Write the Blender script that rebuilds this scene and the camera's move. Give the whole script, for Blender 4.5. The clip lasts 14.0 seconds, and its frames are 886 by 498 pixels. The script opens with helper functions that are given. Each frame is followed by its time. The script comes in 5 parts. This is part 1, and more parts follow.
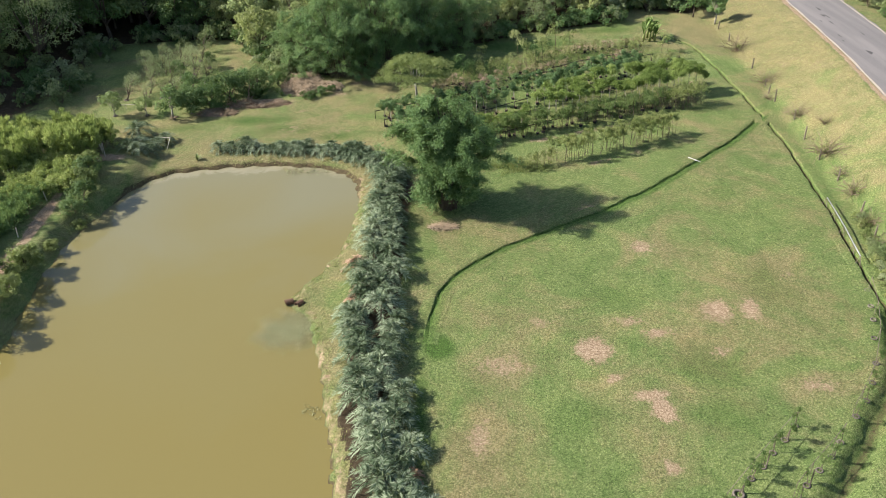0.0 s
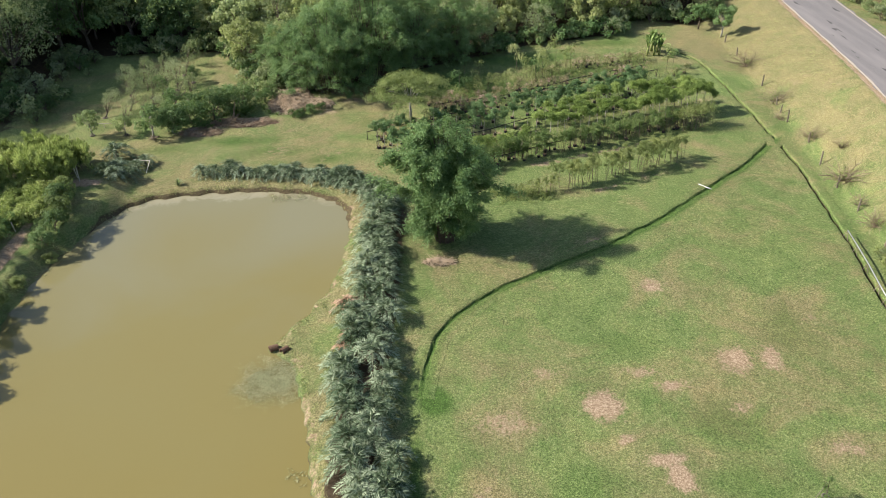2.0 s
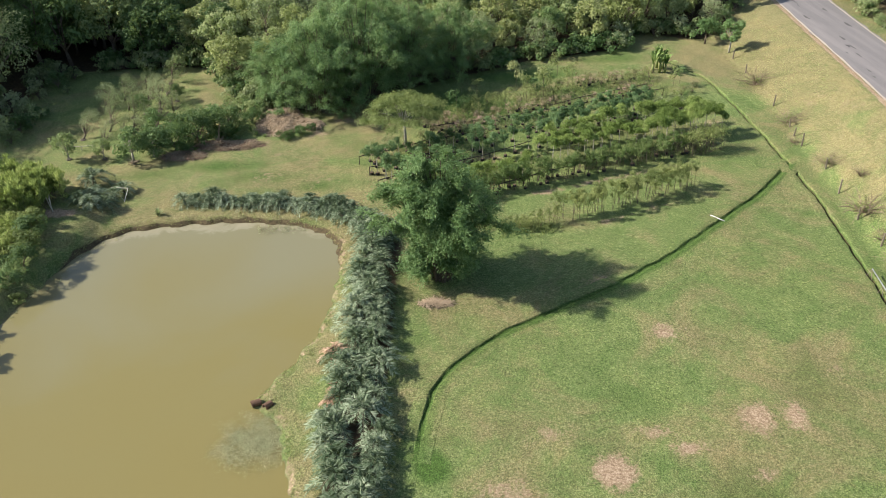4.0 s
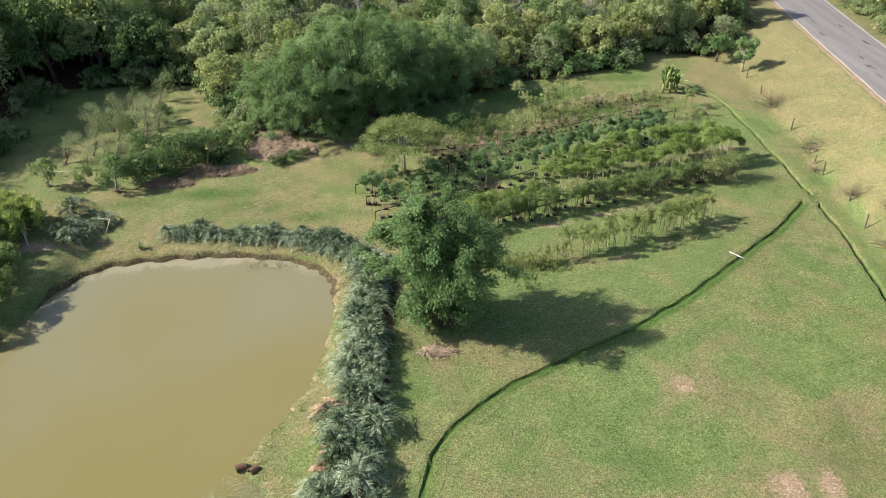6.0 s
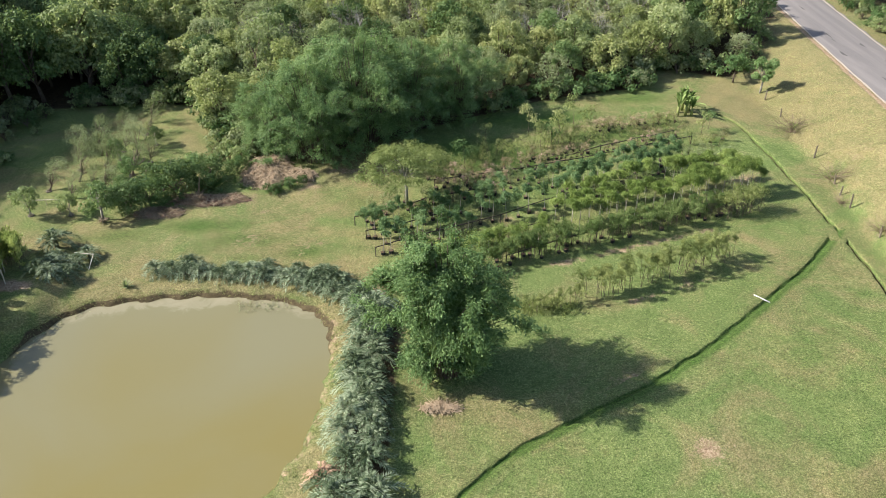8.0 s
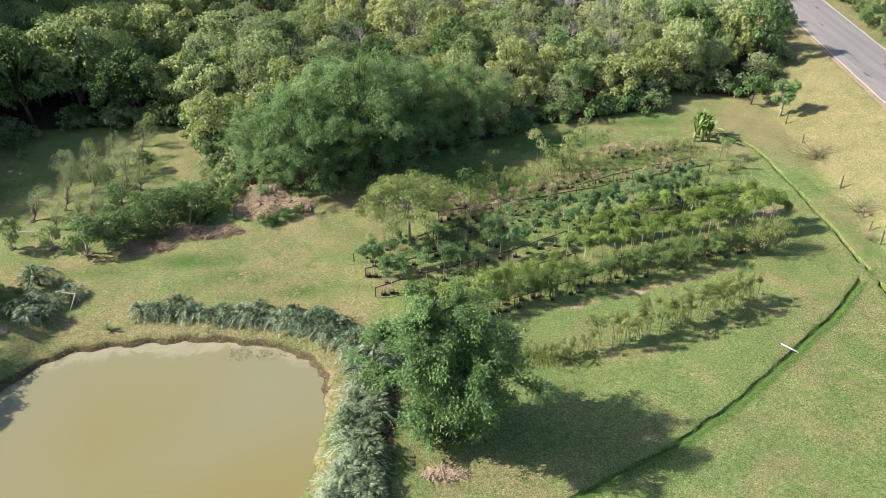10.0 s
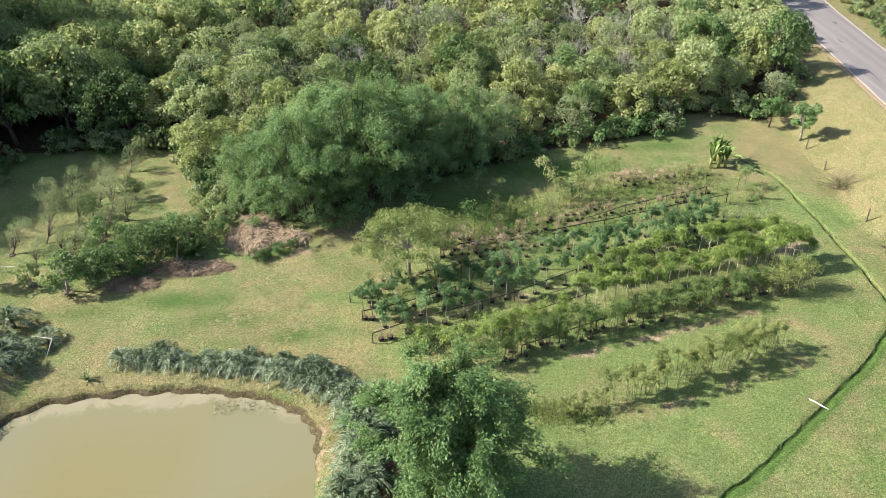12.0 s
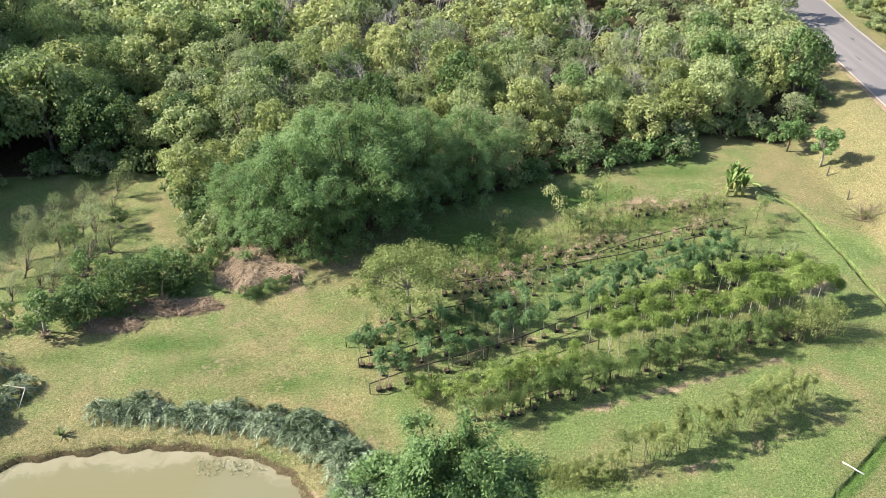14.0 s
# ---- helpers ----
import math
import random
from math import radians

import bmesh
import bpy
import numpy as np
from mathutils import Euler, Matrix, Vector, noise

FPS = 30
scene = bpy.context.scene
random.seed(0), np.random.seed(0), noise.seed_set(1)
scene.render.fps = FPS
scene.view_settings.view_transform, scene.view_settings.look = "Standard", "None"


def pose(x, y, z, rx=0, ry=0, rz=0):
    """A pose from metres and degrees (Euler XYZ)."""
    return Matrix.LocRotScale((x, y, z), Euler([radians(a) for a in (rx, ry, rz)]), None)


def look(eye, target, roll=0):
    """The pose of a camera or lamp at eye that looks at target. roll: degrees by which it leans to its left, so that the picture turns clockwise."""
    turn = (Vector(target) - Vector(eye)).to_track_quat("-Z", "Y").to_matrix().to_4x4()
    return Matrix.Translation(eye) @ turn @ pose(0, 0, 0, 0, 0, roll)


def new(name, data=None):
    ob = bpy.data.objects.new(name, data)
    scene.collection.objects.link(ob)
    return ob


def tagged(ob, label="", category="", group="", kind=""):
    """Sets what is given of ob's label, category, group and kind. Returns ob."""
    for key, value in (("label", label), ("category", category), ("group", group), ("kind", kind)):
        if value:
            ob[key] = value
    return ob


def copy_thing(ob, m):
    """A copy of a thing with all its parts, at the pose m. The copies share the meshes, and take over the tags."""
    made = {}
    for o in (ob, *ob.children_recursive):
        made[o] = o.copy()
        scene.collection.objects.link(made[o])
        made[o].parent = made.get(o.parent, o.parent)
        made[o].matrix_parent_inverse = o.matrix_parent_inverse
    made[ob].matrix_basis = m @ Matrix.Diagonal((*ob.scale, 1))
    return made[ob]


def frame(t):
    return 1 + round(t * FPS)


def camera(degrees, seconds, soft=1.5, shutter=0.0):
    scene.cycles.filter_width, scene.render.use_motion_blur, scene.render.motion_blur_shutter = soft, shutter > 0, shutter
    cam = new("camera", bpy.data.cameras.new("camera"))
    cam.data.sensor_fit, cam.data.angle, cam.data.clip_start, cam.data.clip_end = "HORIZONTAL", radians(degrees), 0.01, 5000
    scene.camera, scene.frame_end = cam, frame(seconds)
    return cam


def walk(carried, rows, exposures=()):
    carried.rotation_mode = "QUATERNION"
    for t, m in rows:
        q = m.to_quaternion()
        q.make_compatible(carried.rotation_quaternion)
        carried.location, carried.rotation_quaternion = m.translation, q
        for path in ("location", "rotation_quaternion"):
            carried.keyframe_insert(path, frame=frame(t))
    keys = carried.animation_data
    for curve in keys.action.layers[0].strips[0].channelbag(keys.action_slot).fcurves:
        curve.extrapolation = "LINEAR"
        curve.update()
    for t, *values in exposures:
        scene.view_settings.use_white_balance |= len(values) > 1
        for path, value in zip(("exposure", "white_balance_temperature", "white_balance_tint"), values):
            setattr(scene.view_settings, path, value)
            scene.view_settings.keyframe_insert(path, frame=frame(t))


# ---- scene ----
cam = camera(58.0, 14.0, soft=0.6)
PATH = [
    (0, (0.834, -1.148, 39.632), (0.733, 7.127, 34.019), -2.20),
    (0.5, (0.743, 0.303, 39.677), (0.662, 8.572, 34.054), -2.09),
    (1, (0.696, 1.743, 39.708), (0.635, 10.007, 34.077), -2.00),
    (1.5, (0.678, 3.173, 39.727), (0.636, 11.434, 34.092), -1.93),
    (2, (0.675, 4.594, 39.738), (0.652, 12.853, 34.100), -1.87),
    (2.5, (0.679, 6.004, 39.743), (0.673, 14.263, 34.104), -1.82),
    (3, (0.682, 7.406, 39.743), (0.691, 15.665, 34.105), -1.77),
    (3.5, (0.678, 8.799, 39.741), (0.701, 17.060, 34.105), -1.72),
    (4, (0.667, 10.184, 39.738), (0.701, 18.447, 34.106), -1.66),
    (4.5, (0.647, 11.561, 39.737), (0.690, 19.827, 34.109), -1.60),
    (5, (0.618, 12.931, 39.738), (0.667, 21.201, 34.115), -1.54),
    (5.5, (0.582, 14.294, 39.742), (0.635, 22.568, 34.126), -1.49),
    (6, (0.543, 15.651, 39.751), (0.596, 23.929, 34.141), -1.43),
    (6.5, (0.502, 17.001, 39.765), (0.555, 25.284, 34.162), -1.37),
    (7, (0.465, 18.346, 39.785), (0.513, 26.634, 34.189), -1.32),
    (7.5, (0.434, 19.685, 39.810), (0.476, 27.978, 34.222), -1.28),
    (8, (0.413, 21.020, 39.842), (0.446, 29.318, 34.261), -1.24),
    (8.5, (0.405, 22.351, 39.880), (0.427, 30.653, 34.306), -1.21),
    (9, (0.411, 23.677, 39.924), (0.421, 31.984, 34.356), -1.20),
    (9.5, (0.432, 25.000, 39.972), (0.429, 33.311, 34.412), -1.19),
    (10, (0.468, 26.320, 40.026), (0.451, 34.635, 34.471), -1.19),
    (10.5, (0.516, 27.637, 40.082), (0.485, 35.956, 34.533), -1.20),
    (11, (0.571, 28.952, 40.142), (0.527, 37.275, 34.598), -1.22),
    (11.5, (0.628, 30.265, 40.202), (0.572, 38.591, 34.663), -1.23),
    (12, (0.675, 31.577, 40.262), (0.609, 39.905, 34.727), -1.24),
    (12.5, (0.701, 32.888, 40.320), (0.629, 41.218, 34.788), -1.23),
    (13, (0.691, 34.198, 40.373), (0.616, 42.530, 34.844), -1.20),
    (13.5, (0.625, 35.508, 40.420), (0.552, 43.842, 34.894), -1.14),
    (14, (0.480, 36.818, 40.459), (0.415, 45.153, 34.935), -1.03),
]
walk(cam, [(t, look(eye, target, roll)) for t, eye, target, roll in PATH], [(0.0, 0.86), (3.0, 0.82), (5.5, 0.86), (8.0, 0.97), (11.0, 1.13), (14.0, 1.27)])

# ---- world, sun, exposure ----
SUN_ELEV, SUN_AZ = 37.0, 175.0  # degrees; the azimuth is the way towards the sun, from +x counter-clockwise
world = bpy.data.worlds.new("world")
scene.world = world
world.use_nodes = True
wn = world.node_tree
sky = wn.nodes.new("ShaderNodeTexSky")
sky.sky_type, sky.sun_disc = "NISHITA", False
sky.sun_elevation, sky.sun_rotation = radians(SUN_ELEV), radians(90 - SUN_AZ)
sky.air_density, sky.dust_density = 1.0, 1.5
bg = wn.nodes["Background"]
bg.inputs["Strength"].default_value = 0.095
wn.links.new(sky.outputs[0], bg.inputs["Color"])
sun_data = bpy.data.lights.new("sun", "SUN")
sun_data.energy, sun_data.angle, sun_data.color = 5.0, radians(0.6), (1.0, 0.94, 0.84)
sun = new("sun", sun_data)
sd = Vector((math.cos(radians(SUN_AZ)) * math.cos(radians(SUN_ELEV)), math.sin(radians(SUN_AZ)) * math.cos(radians(SUN_ELEV)), math.sin(radians(SUN_ELEV))))
sun.matrix_world = look(sd * 200, (0, 0, 0))


# ---- materials ----


def material(name):
    m = bpy.data.materials.new(name)
    m.use_nodes = True
    nt = m.node_tree
    return m, nt, nt.nodes["Principled BSDF"]


def node(nt, kind, **inputs):
    n = nt.nodes.new(kind)
    for k, v in inputs.items():
        s = n.inputs[k.replace("_", " ")]
        if isinstance(v, bpy.types.NodeSocket):
            nt.links.new(v, s)
        else:
            s.default_value = v
    return n


def noise_tex(nt, scale, detail=4.0, rough=0.55, vec=None, dist=0.0):
    n = node(nt, "ShaderNodeTexNoise", Scale=scale, Detail=detail, Roughness=rough, Distortion=dist)
    if vec is not None:
        nt.links.new(vec, n.inputs["Vector"])
    return n.outputs["Fac"]


def ramp(nt, fac, stops):
    r = nt.nodes.new("ShaderNodeValToRGB")
    e = r.color_ramp.elements
    while len(e) < len(stops):
        e.new(0.5)
    for el, (p, c) in zip(e, stops):
        el.position, el.color = p, (*c, 1) if len(c) == 3 else c
    nt.links.new(fac, r.inputs[0])
    return r.outputs[0]


def mixc(nt, fac, a, b, mode="MIX"):
    n = nt.nodes.new("ShaderNodeMix")
    n.data_type, n.blend_type = "RGBA", mode
    for s, v in ((n.inputs[0], fac), (n.inputs[6], a), (n.inputs[7], b)):
        if isinstance(v, bpy.types.NodeSocket):
            nt.links.new(v, s)
        else:
            s.default_value = v if not isinstance(v, tuple) else (*v, 1)
    return n.outputs[2]


def maths(nt, op, a, b=0.5):
    n = nt.nodes.new("ShaderNodeMath")
    n.operation = op
    for s, v in zip(n.inputs, (a, b)):
        if isinstance(v, bpy.types.NodeSocket):
            nt.links.new(v, s)
        else:
            s.default_value = v
    return n.outputs[0]


def bump(nt, height, strength, dist, bsdf):
    b = node(nt, "ShaderNodeBump", Strength=strength, Distance=dist, Height=height)
    nt.links.new(b.outputs[0], bsdf.inputs["Normal"])


def coords(nt, which="Object"):
    return nt.nodes.new("ShaderNodeTexCoord").outputs[which]


def leaf_material(name, dark, mid, light, through_light=0.38, rough=0.55, spread=0.5):
    """Foliage: each leaf and each plant a little different, and light shines through."""
    m, nt, p = material(name)
    isl = nt.nodes.new("ShaderNodeNewGeometry").outputs["Random Per Island"]
    obj = nt.nodes.new("ShaderNodeObjectInfo").outputs["Random"]
    clump = noise_tex(nt, 0.9, 2.0, vec=coords(nt))
    f = maths(nt, "ADD", maths(nt, "MULTIPLY", isl, spread), maths(nt, "MULTIPLY", clump, 1.0 - spread))
    f = maths(nt, "ADD", f, maths(nt, "MULTIPLY", maths(nt, "SUBTRACT", obj, 0.5), 0.5))
    col = ramp(nt, f, [(0.12, dark), (0.5, mid), (0.88, light)])
    nt.links.new(col, p.inputs["Base Color"])
    p.inputs["Roughness"].default_value = rough
    p.inputs["Specular IOR Level"].default_value = 0.2
    tr = nt.nodes.new("ShaderNodeBsdfTranslucent")
    nt.links.new(mixc(nt, 0.5, col, (0.25, 0.32, 0.09)), tr.inputs["Color"])
    mx = nt.nodes.new("ShaderNodeMixShader")
    mx.inputs[0].default_value = through_light
    out = nt.nodes["Material Output"]
    nt.links.new(p.outputs[0], mx.inputs[1])
    nt.links.new(tr.outputs[0], mx.inputs[2])
    nt.links.new(mx.outputs[0], out.inputs["Surface"])
    return m


def rough_material(name, a, b, scale, rough=0.85, bump_d=0.02, c=None, spec=0.3, metal=0.0):
    m, nt, p = material(name)
    co = coords(nt)
    n1 = noise_tex(nt, scale, 6.0, 0.65, co)
    n2 = noise_tex(nt, scale * 0.13, 3.0, 0.5, co)
    col = ramp(nt, n1, [(0.3, a), (0.7, b)])
    if c:
        col = mixc(nt, ramp(nt, n2, [(0.45, (0, 0, 0)), (0.65, (1, 1, 1))]), col, c)
    obj = nt.nodes.new("ShaderNodeObjectInfo").outputs["Random"]
    col = mixc(nt, 0.35, col, ramp(nt, obj, [(0.0, tuple(v * 0.6 for v in a)), (1.0, b)]))
    nt.links.new(col, p.inputs["Base Color"])
    p.inputs["Roughness"].default_value, p.inputs["Specular IOR Level"].default_value = rough, spec
    p.inputs["Metallic"].default_value = metal
    bump(nt, n1, 0.6, bump_d, p)
    return m


def ground_material():
    m, nt, p = material("grass_and_earth")
    co = coords(nt)

    def att(n):
        a = nt.nodes.new("ShaderNodeAttribute")
        a.attribute_name = n
        return a.outputs["Fac"]

    fine = noise_tex(nt, 5.5, 8.0, 0.88, co)
    tuft = noise_tex(nt, 1.3, 8.0, 0.8, co)
    broad = noise_tex(nt, 0.14, 8.0, 0.66, co, 1.4)
    huge = noise_tex(nt, 0.05, 4.0, 0.55, co)
    g1 = ramp(nt, fine, [(0.38, (0.095, 0.150, 0.044)), (0.5, (0.198, 0.272, 0.094)), (0.62, (0.345, 0.42, 0.185))])
    g2 = ramp(nt, fine, [(0.38, (0.175, 0.166, 0.076)), (0.5, (0.298, 0.278, 0.138)), (0.62, (0.45, 0.412, 0.235))])
    patchy = maths(nt, "ADD", maths(nt, "MULTIPLY", tuft, 0.2), maths(nt, "MULTIPLY", broad, 0.8))
    f = maths(nt, "ADD", patchy, maths(nt, "MULTIPLY", maths(nt, "SUBTRACT", att("dry"), 0.2), 0.38))
    f = maths(nt, "ADD", f, maths(nt, "MULTIPLY", maths(nt, "SUBTRACT", huge, 0.5), 0.45))
    grass = mixc(nt, ramp(nt, f, [(0.44, (0, 0, 0)), (0.62, (0.95, 0.95, 0.95))]), g1, g2)
    mottle = ramp(nt, noise_tex(nt, 0.32, 7.0, 0.7, co, 0.8), [(0.36, (0.80, 0.88, 0.78)), (0.5, (1.02, 1.0, 1.0)), (0.64, (1.18, 1.10, 1.10))])
    grass = mixc(nt, 1.0, grass, mottle, "MULTIPLY")
    deep = ramp(nt, fine, [(0.38, (0.045, 0.10, 0.02)), (0.62, (0.155, 0.265, 0.065))])
    lf = maths(nt, "MULTIPLY", att("lush"), maths(nt, "ADD", 0.6, tuft))
    grass = mixc(nt, ramp(nt, lf, [(0.25, (0, 0, 0)), (0.8, (1, 1, 1))]), grass, deep)
    # darker away from cell centres: shade between grass tufts, put into the colour
    cells = node(nt, "ShaderNodeTexVoronoi", Scale=9.0, Vector=co)
    grass = mixc(nt, 0.45, grass, ramp(nt, cells.outputs["Distance"], [(0.15, (1.0, 1.0, 1.0)), (0.5, (0.82, 0.82, 0.8)), (0.8, (0.45, 0.46, 0.40))]), "MULTIPLY")
    grain = noise_tex(nt, 13.0, 4.0, 0.75, co)
    grass = mixc(nt, 1.0, grass, ramp(nt, grain, [(0.36, (0.5, 0.52, 0.48)), (0.5, (1.0, 1.0, 1.0)), (0.62, (1.5, 1.48, 1.4))]), "MULTIPLY")
    soil = ramp(nt, noise_tex(nt, 7.0, 6.0, 0.8, co), [(0.38, (0.22, 0.15, 0.095)), (0.5, (0.43, 0.32, 0.21)), (0.62, (0.66, 0.53, 0.38))])
    rag = maths(nt, "ADD", maths(nt, "MULTIPLY", fine, 0.35), maths(nt, "ADD", maths(nt, "MULTIPLY", tuft, 0.4), maths(nt, "MULTIPLY", broad, 0.25)))
    sf = maths(nt, "ADD", att("soil"), maths(nt, "MULTIPLY", maths(nt, "SUBTRACT", rag, 0.5), 3.2))
    col = mixc(nt, ramp(nt, sf, [(0.36, (0, 0, 0)), (0.6, (1, 1, 1))]), grass, soil)
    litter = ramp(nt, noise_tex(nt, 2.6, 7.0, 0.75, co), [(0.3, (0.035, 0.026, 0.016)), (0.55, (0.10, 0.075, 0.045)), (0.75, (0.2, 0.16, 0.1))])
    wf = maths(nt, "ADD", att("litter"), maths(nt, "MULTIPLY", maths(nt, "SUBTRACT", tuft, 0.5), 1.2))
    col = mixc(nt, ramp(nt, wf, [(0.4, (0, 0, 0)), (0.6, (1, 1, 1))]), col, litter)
    mud = ramp(nt, noise_tex(nt, 4.0, 6.0, 0.7, co), [(0.3, (0.055, 0.042, 0.022)), (0.7, (0.2, 0.16, 0.09))])
    mf = maths(nt, "ADD", att("mud"), maths(nt, "MULTIPLY", maths(nt, "SUBTRACT", fine, 0.5), 1.0))
    col = mixc(nt, ramp(nt, mf, [(0.42, (0, 0, 0)), (0.6, (1, 1, 1))]), col, mud)
    col = mixc(nt, maths(nt, "MULTIPLY", huge, 0.35), col, (0.2, 0.19, 0.09), "SOFT_LIGHT")
    col = mixc(nt, 1.0, col, (0.755, 0.74, 0.77), "MULTIPLY")
    nt.links.new(col, p.inputs["Base Color"])
    p.inputs["Roughness"].default_value, p.inputs["Specular IOR Level"].default_value = 0.9, 0.15
    h = maths(nt, "ADD", maths(nt, "MULTIPLY", fine, 0.6), noise_tex(nt, 9.0, 5.0, 0.8, co))
    bump(nt, h, 0.7, 0.09, p)
    return m


def water_material():
    m, nt, p = material("muddy_water")
    co = coords(nt)
    a = nt.nodes.new("ShaderNodeAttribute")
    a.attribute_name = "silt"
    big = noise_tex(nt, 0.06, 3.0, 0.5, co, 0.5)
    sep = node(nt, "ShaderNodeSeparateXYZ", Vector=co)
    # turbidity tint along y; the greyer far end also has sky reflection painted in
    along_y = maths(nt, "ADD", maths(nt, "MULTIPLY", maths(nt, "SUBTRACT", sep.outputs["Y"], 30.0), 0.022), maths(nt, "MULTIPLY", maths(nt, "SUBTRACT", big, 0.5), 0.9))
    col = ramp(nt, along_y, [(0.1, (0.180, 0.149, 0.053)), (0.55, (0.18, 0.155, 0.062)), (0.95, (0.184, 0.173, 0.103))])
    swirl = noise_tex(nt, 0.35, 6.0, 0.6, co, 2.0)
    sf = maths(nt, "ADD", a.outputs["Fac"], maths(nt, "MULTIPLY", maths(nt, "SUBTRACT", swirl, 0.5), 0.9))
    col = mixc(nt, ramp(nt, sf, [(0.36, (0, 0, 0)), (0.46, (0.3, 0.3, 0.3)), (0.48, (0.55, 0.55, 0.55)), (0.7, (0.9, 0.9, 0.9))]), col, (0.27, 0.245, 0.165))
    nt.links.new(col, p.inputs["Base Color"])
    p.inputs["Roughness"].default_value, p.inputs["IOR"].default_value = 0.07, 1.33
    bump(nt, noise_tex(nt, 2.2, 4.0, 0.6, co), 0.05, 0.03, p)
    return m


def road_material():
    m, nt, p = material("worn_asphalt")
    co = coords(nt)
    grain = noise_tex(nt, 22.0, 6.0, 0.7, co)
    st = nt.nodes.new("ShaderNodeMapping")
    st.inputs["Scale"].default_value = (0.8, 0.03, 1)
    nt.links.new(co, st.inputs["Vector"])
    streak = noise_tex(nt, 1.0, 4.0, 0.6, st.outputs[0])
    col = ramp(nt, grain, [(0.3, (0.115, 0.105, 0.104)), (0.7, (0.20, 0.185, 0.182))])
    col = mixc(nt, ramp(nt, streak, [(0.4, (0, 0, 0)), (0.65, (0.7, 0.7, 0.7))]), col, (0.225, 0.205, 0.198))
    nt.links.new(col, p.inputs["Base Color"])
    p.inputs["Roughness"].default_value = 0.85
    bump(nt, grain, 0.4, 0.01, p)
    return m


GROUND, WATER, ROAD = ground_material(), water_material(), road_material()
LEAF_BAMBOO = leaf_material("bamboo_leaves", (0.034, 0.082, 0.028), (0.112, 0.2, 0.072), (0.25, 0.37, 0.152), 0.4)
LEAF_FEATHERY = leaf_material("feathery_bamboo_leaves", (0.055, 0.12, 0.046), (0.17, 0.285, 0.115), (0.35, 0.47, 0.21), 0.48)
LEAF_WOOD = leaf_material("woodland_leaves", (0.16, 0.215, 0.1), (0.32, 0.39, 0.175), (0.52, 0.57, 0.30), 0.52)
LEAF_YELLOW = leaf_material("yellowish_leaves", (0.19, 0.225, 0.085), (0.36, 0.405, 0.165), (0.57, 0.57, 0.28), 0.52)
LEAF_DARK = leaf_material("dark_leaves", (0.04, 0.08, 0.03), (0.105, 0.175, 0.065), (0.21, 0.30, 0.12))
LEAF_GREY = leaf_material("grey_green_leaves", (0.14, 0.18, 0.09), (0.27, 0.32, 0.165), (0.43, 0.47, 0.28), 0.48)
LEAF_PALM = leaf_material("blue_green_fronds", (0.032, 0.058, 0.027), (0.128, 0.178, 0.1), (0.31, 0.365, 0.245), 0.2, 0.55, 0.8)
LEAF_BLUE = leaf_material("bluish_leaves", (0.045, 0.095, 0.036), (0.115, 0.205, 0.088), (0.23, 0.34, 0.155))
LEAF_LIME = leaf_material("lime_leaves", (0.085, 0.14, 0.03), (0.225, 0.31, 0.08), (0.42, 0.50, 0.17))
LEAF_PINK = leaf_material("pinkish_leaves", (0.12, 0.14, 0.05), (0.28, 0.25, 0.13), (0.62, 0.37, 0.37), 0.2)
LEAF_OLIVE = leaf_material("olive_leaves", (0.10, 0.14, 0.045), (0.24, 0.285, 0.10), (0.42, 0.44, 0.18))
LEAF_PLANT = leaf_material("plantation_leaves", (0.115, 0.165, 0.045), (0.30, 0.37, 0.11), (0.52, 0.56, 0.22), 0.5)
LEAF_HEDGE = leaf_material("hedge_leaves", (0.05, 0.092, 0.027), (0.135, 0.205, 0.066), (0.28, 0.345, 0.135))
LEAF_MIMOSA = leaf_material("mimosa_leaves", (0.07, 0.105, 0.032), (0.175, 0.225, 0.075), (0.345, 0.385, 0.15))
LEAF_RUST = leaf_material("withered_leaves", (0.18, 0.11, 0.07), (0.36, 0.225, 0.15), (0.54, 0.37, 0.27), 0.15)
LEAF_BANANA = leaf_material("banana_leaves", (0.09, 0.15, 0.035), (0.18, 0.27, 0.08), (0.33, 0.41, 0.16))
LEAF_WEED = leaf_material("water_weed", (0.19, 0.2, 0.1), (0.34, 0.35, 0.19), (0.52, 0.5, 0.31), 0.1)
GRASS_LONG = leaf_material("long_grass", (0.09, 0.13, 0.03), (0.22, 0.26, 0.08), (0.4, 0.4, 0.18), 0.2)
GRASS_LUSH = leaf_material("lush_grass", (0.05, 0.10, 0.02), (0.125, 0.21, 0.05), (0.21, 0.31, 0.09), 0.2)
DRY_STALK = rough_material("dry_stalks", (0.10, 0.075, 0.05), (0.32, 0.25, 0.17), 6, 0.9, 0.01)
BARK = rough_material("brown_bark", (0.07, 0.05, 0.035), (0.2, 0.16, 0.12), 9, 0.9, 0.02)
PALE_BARK = rough_material("pale_bark", (0.22, 0.2, 0.16), (0.48, 0.45, 0.38), 9, 0.85, 0.01)
DEAD_WOOD = rough_material("dead_grey_wood", (0.22, 0.205, 0.19), (0.44, 0.415, 0.39), 7, 0.85, 0.01)
OLD_TIMBER = rough_material("weathered_timber", (0.09, 0.07, 0.055), (0.26, 0.22, 0.17), 14, 0.85, 0.01)
DARK_TIMBER = rough_material("dark_timber", (0.025, 0.02, 0.017), (0.085, 0.07, 0.055), 14, 0.85, 0.01)
PALE_TIMBER = rough_material("pale_timber", (0.42, 0.37, 0.3), (0.68, 0.63, 0.55), 14, 0.8, 0.01)
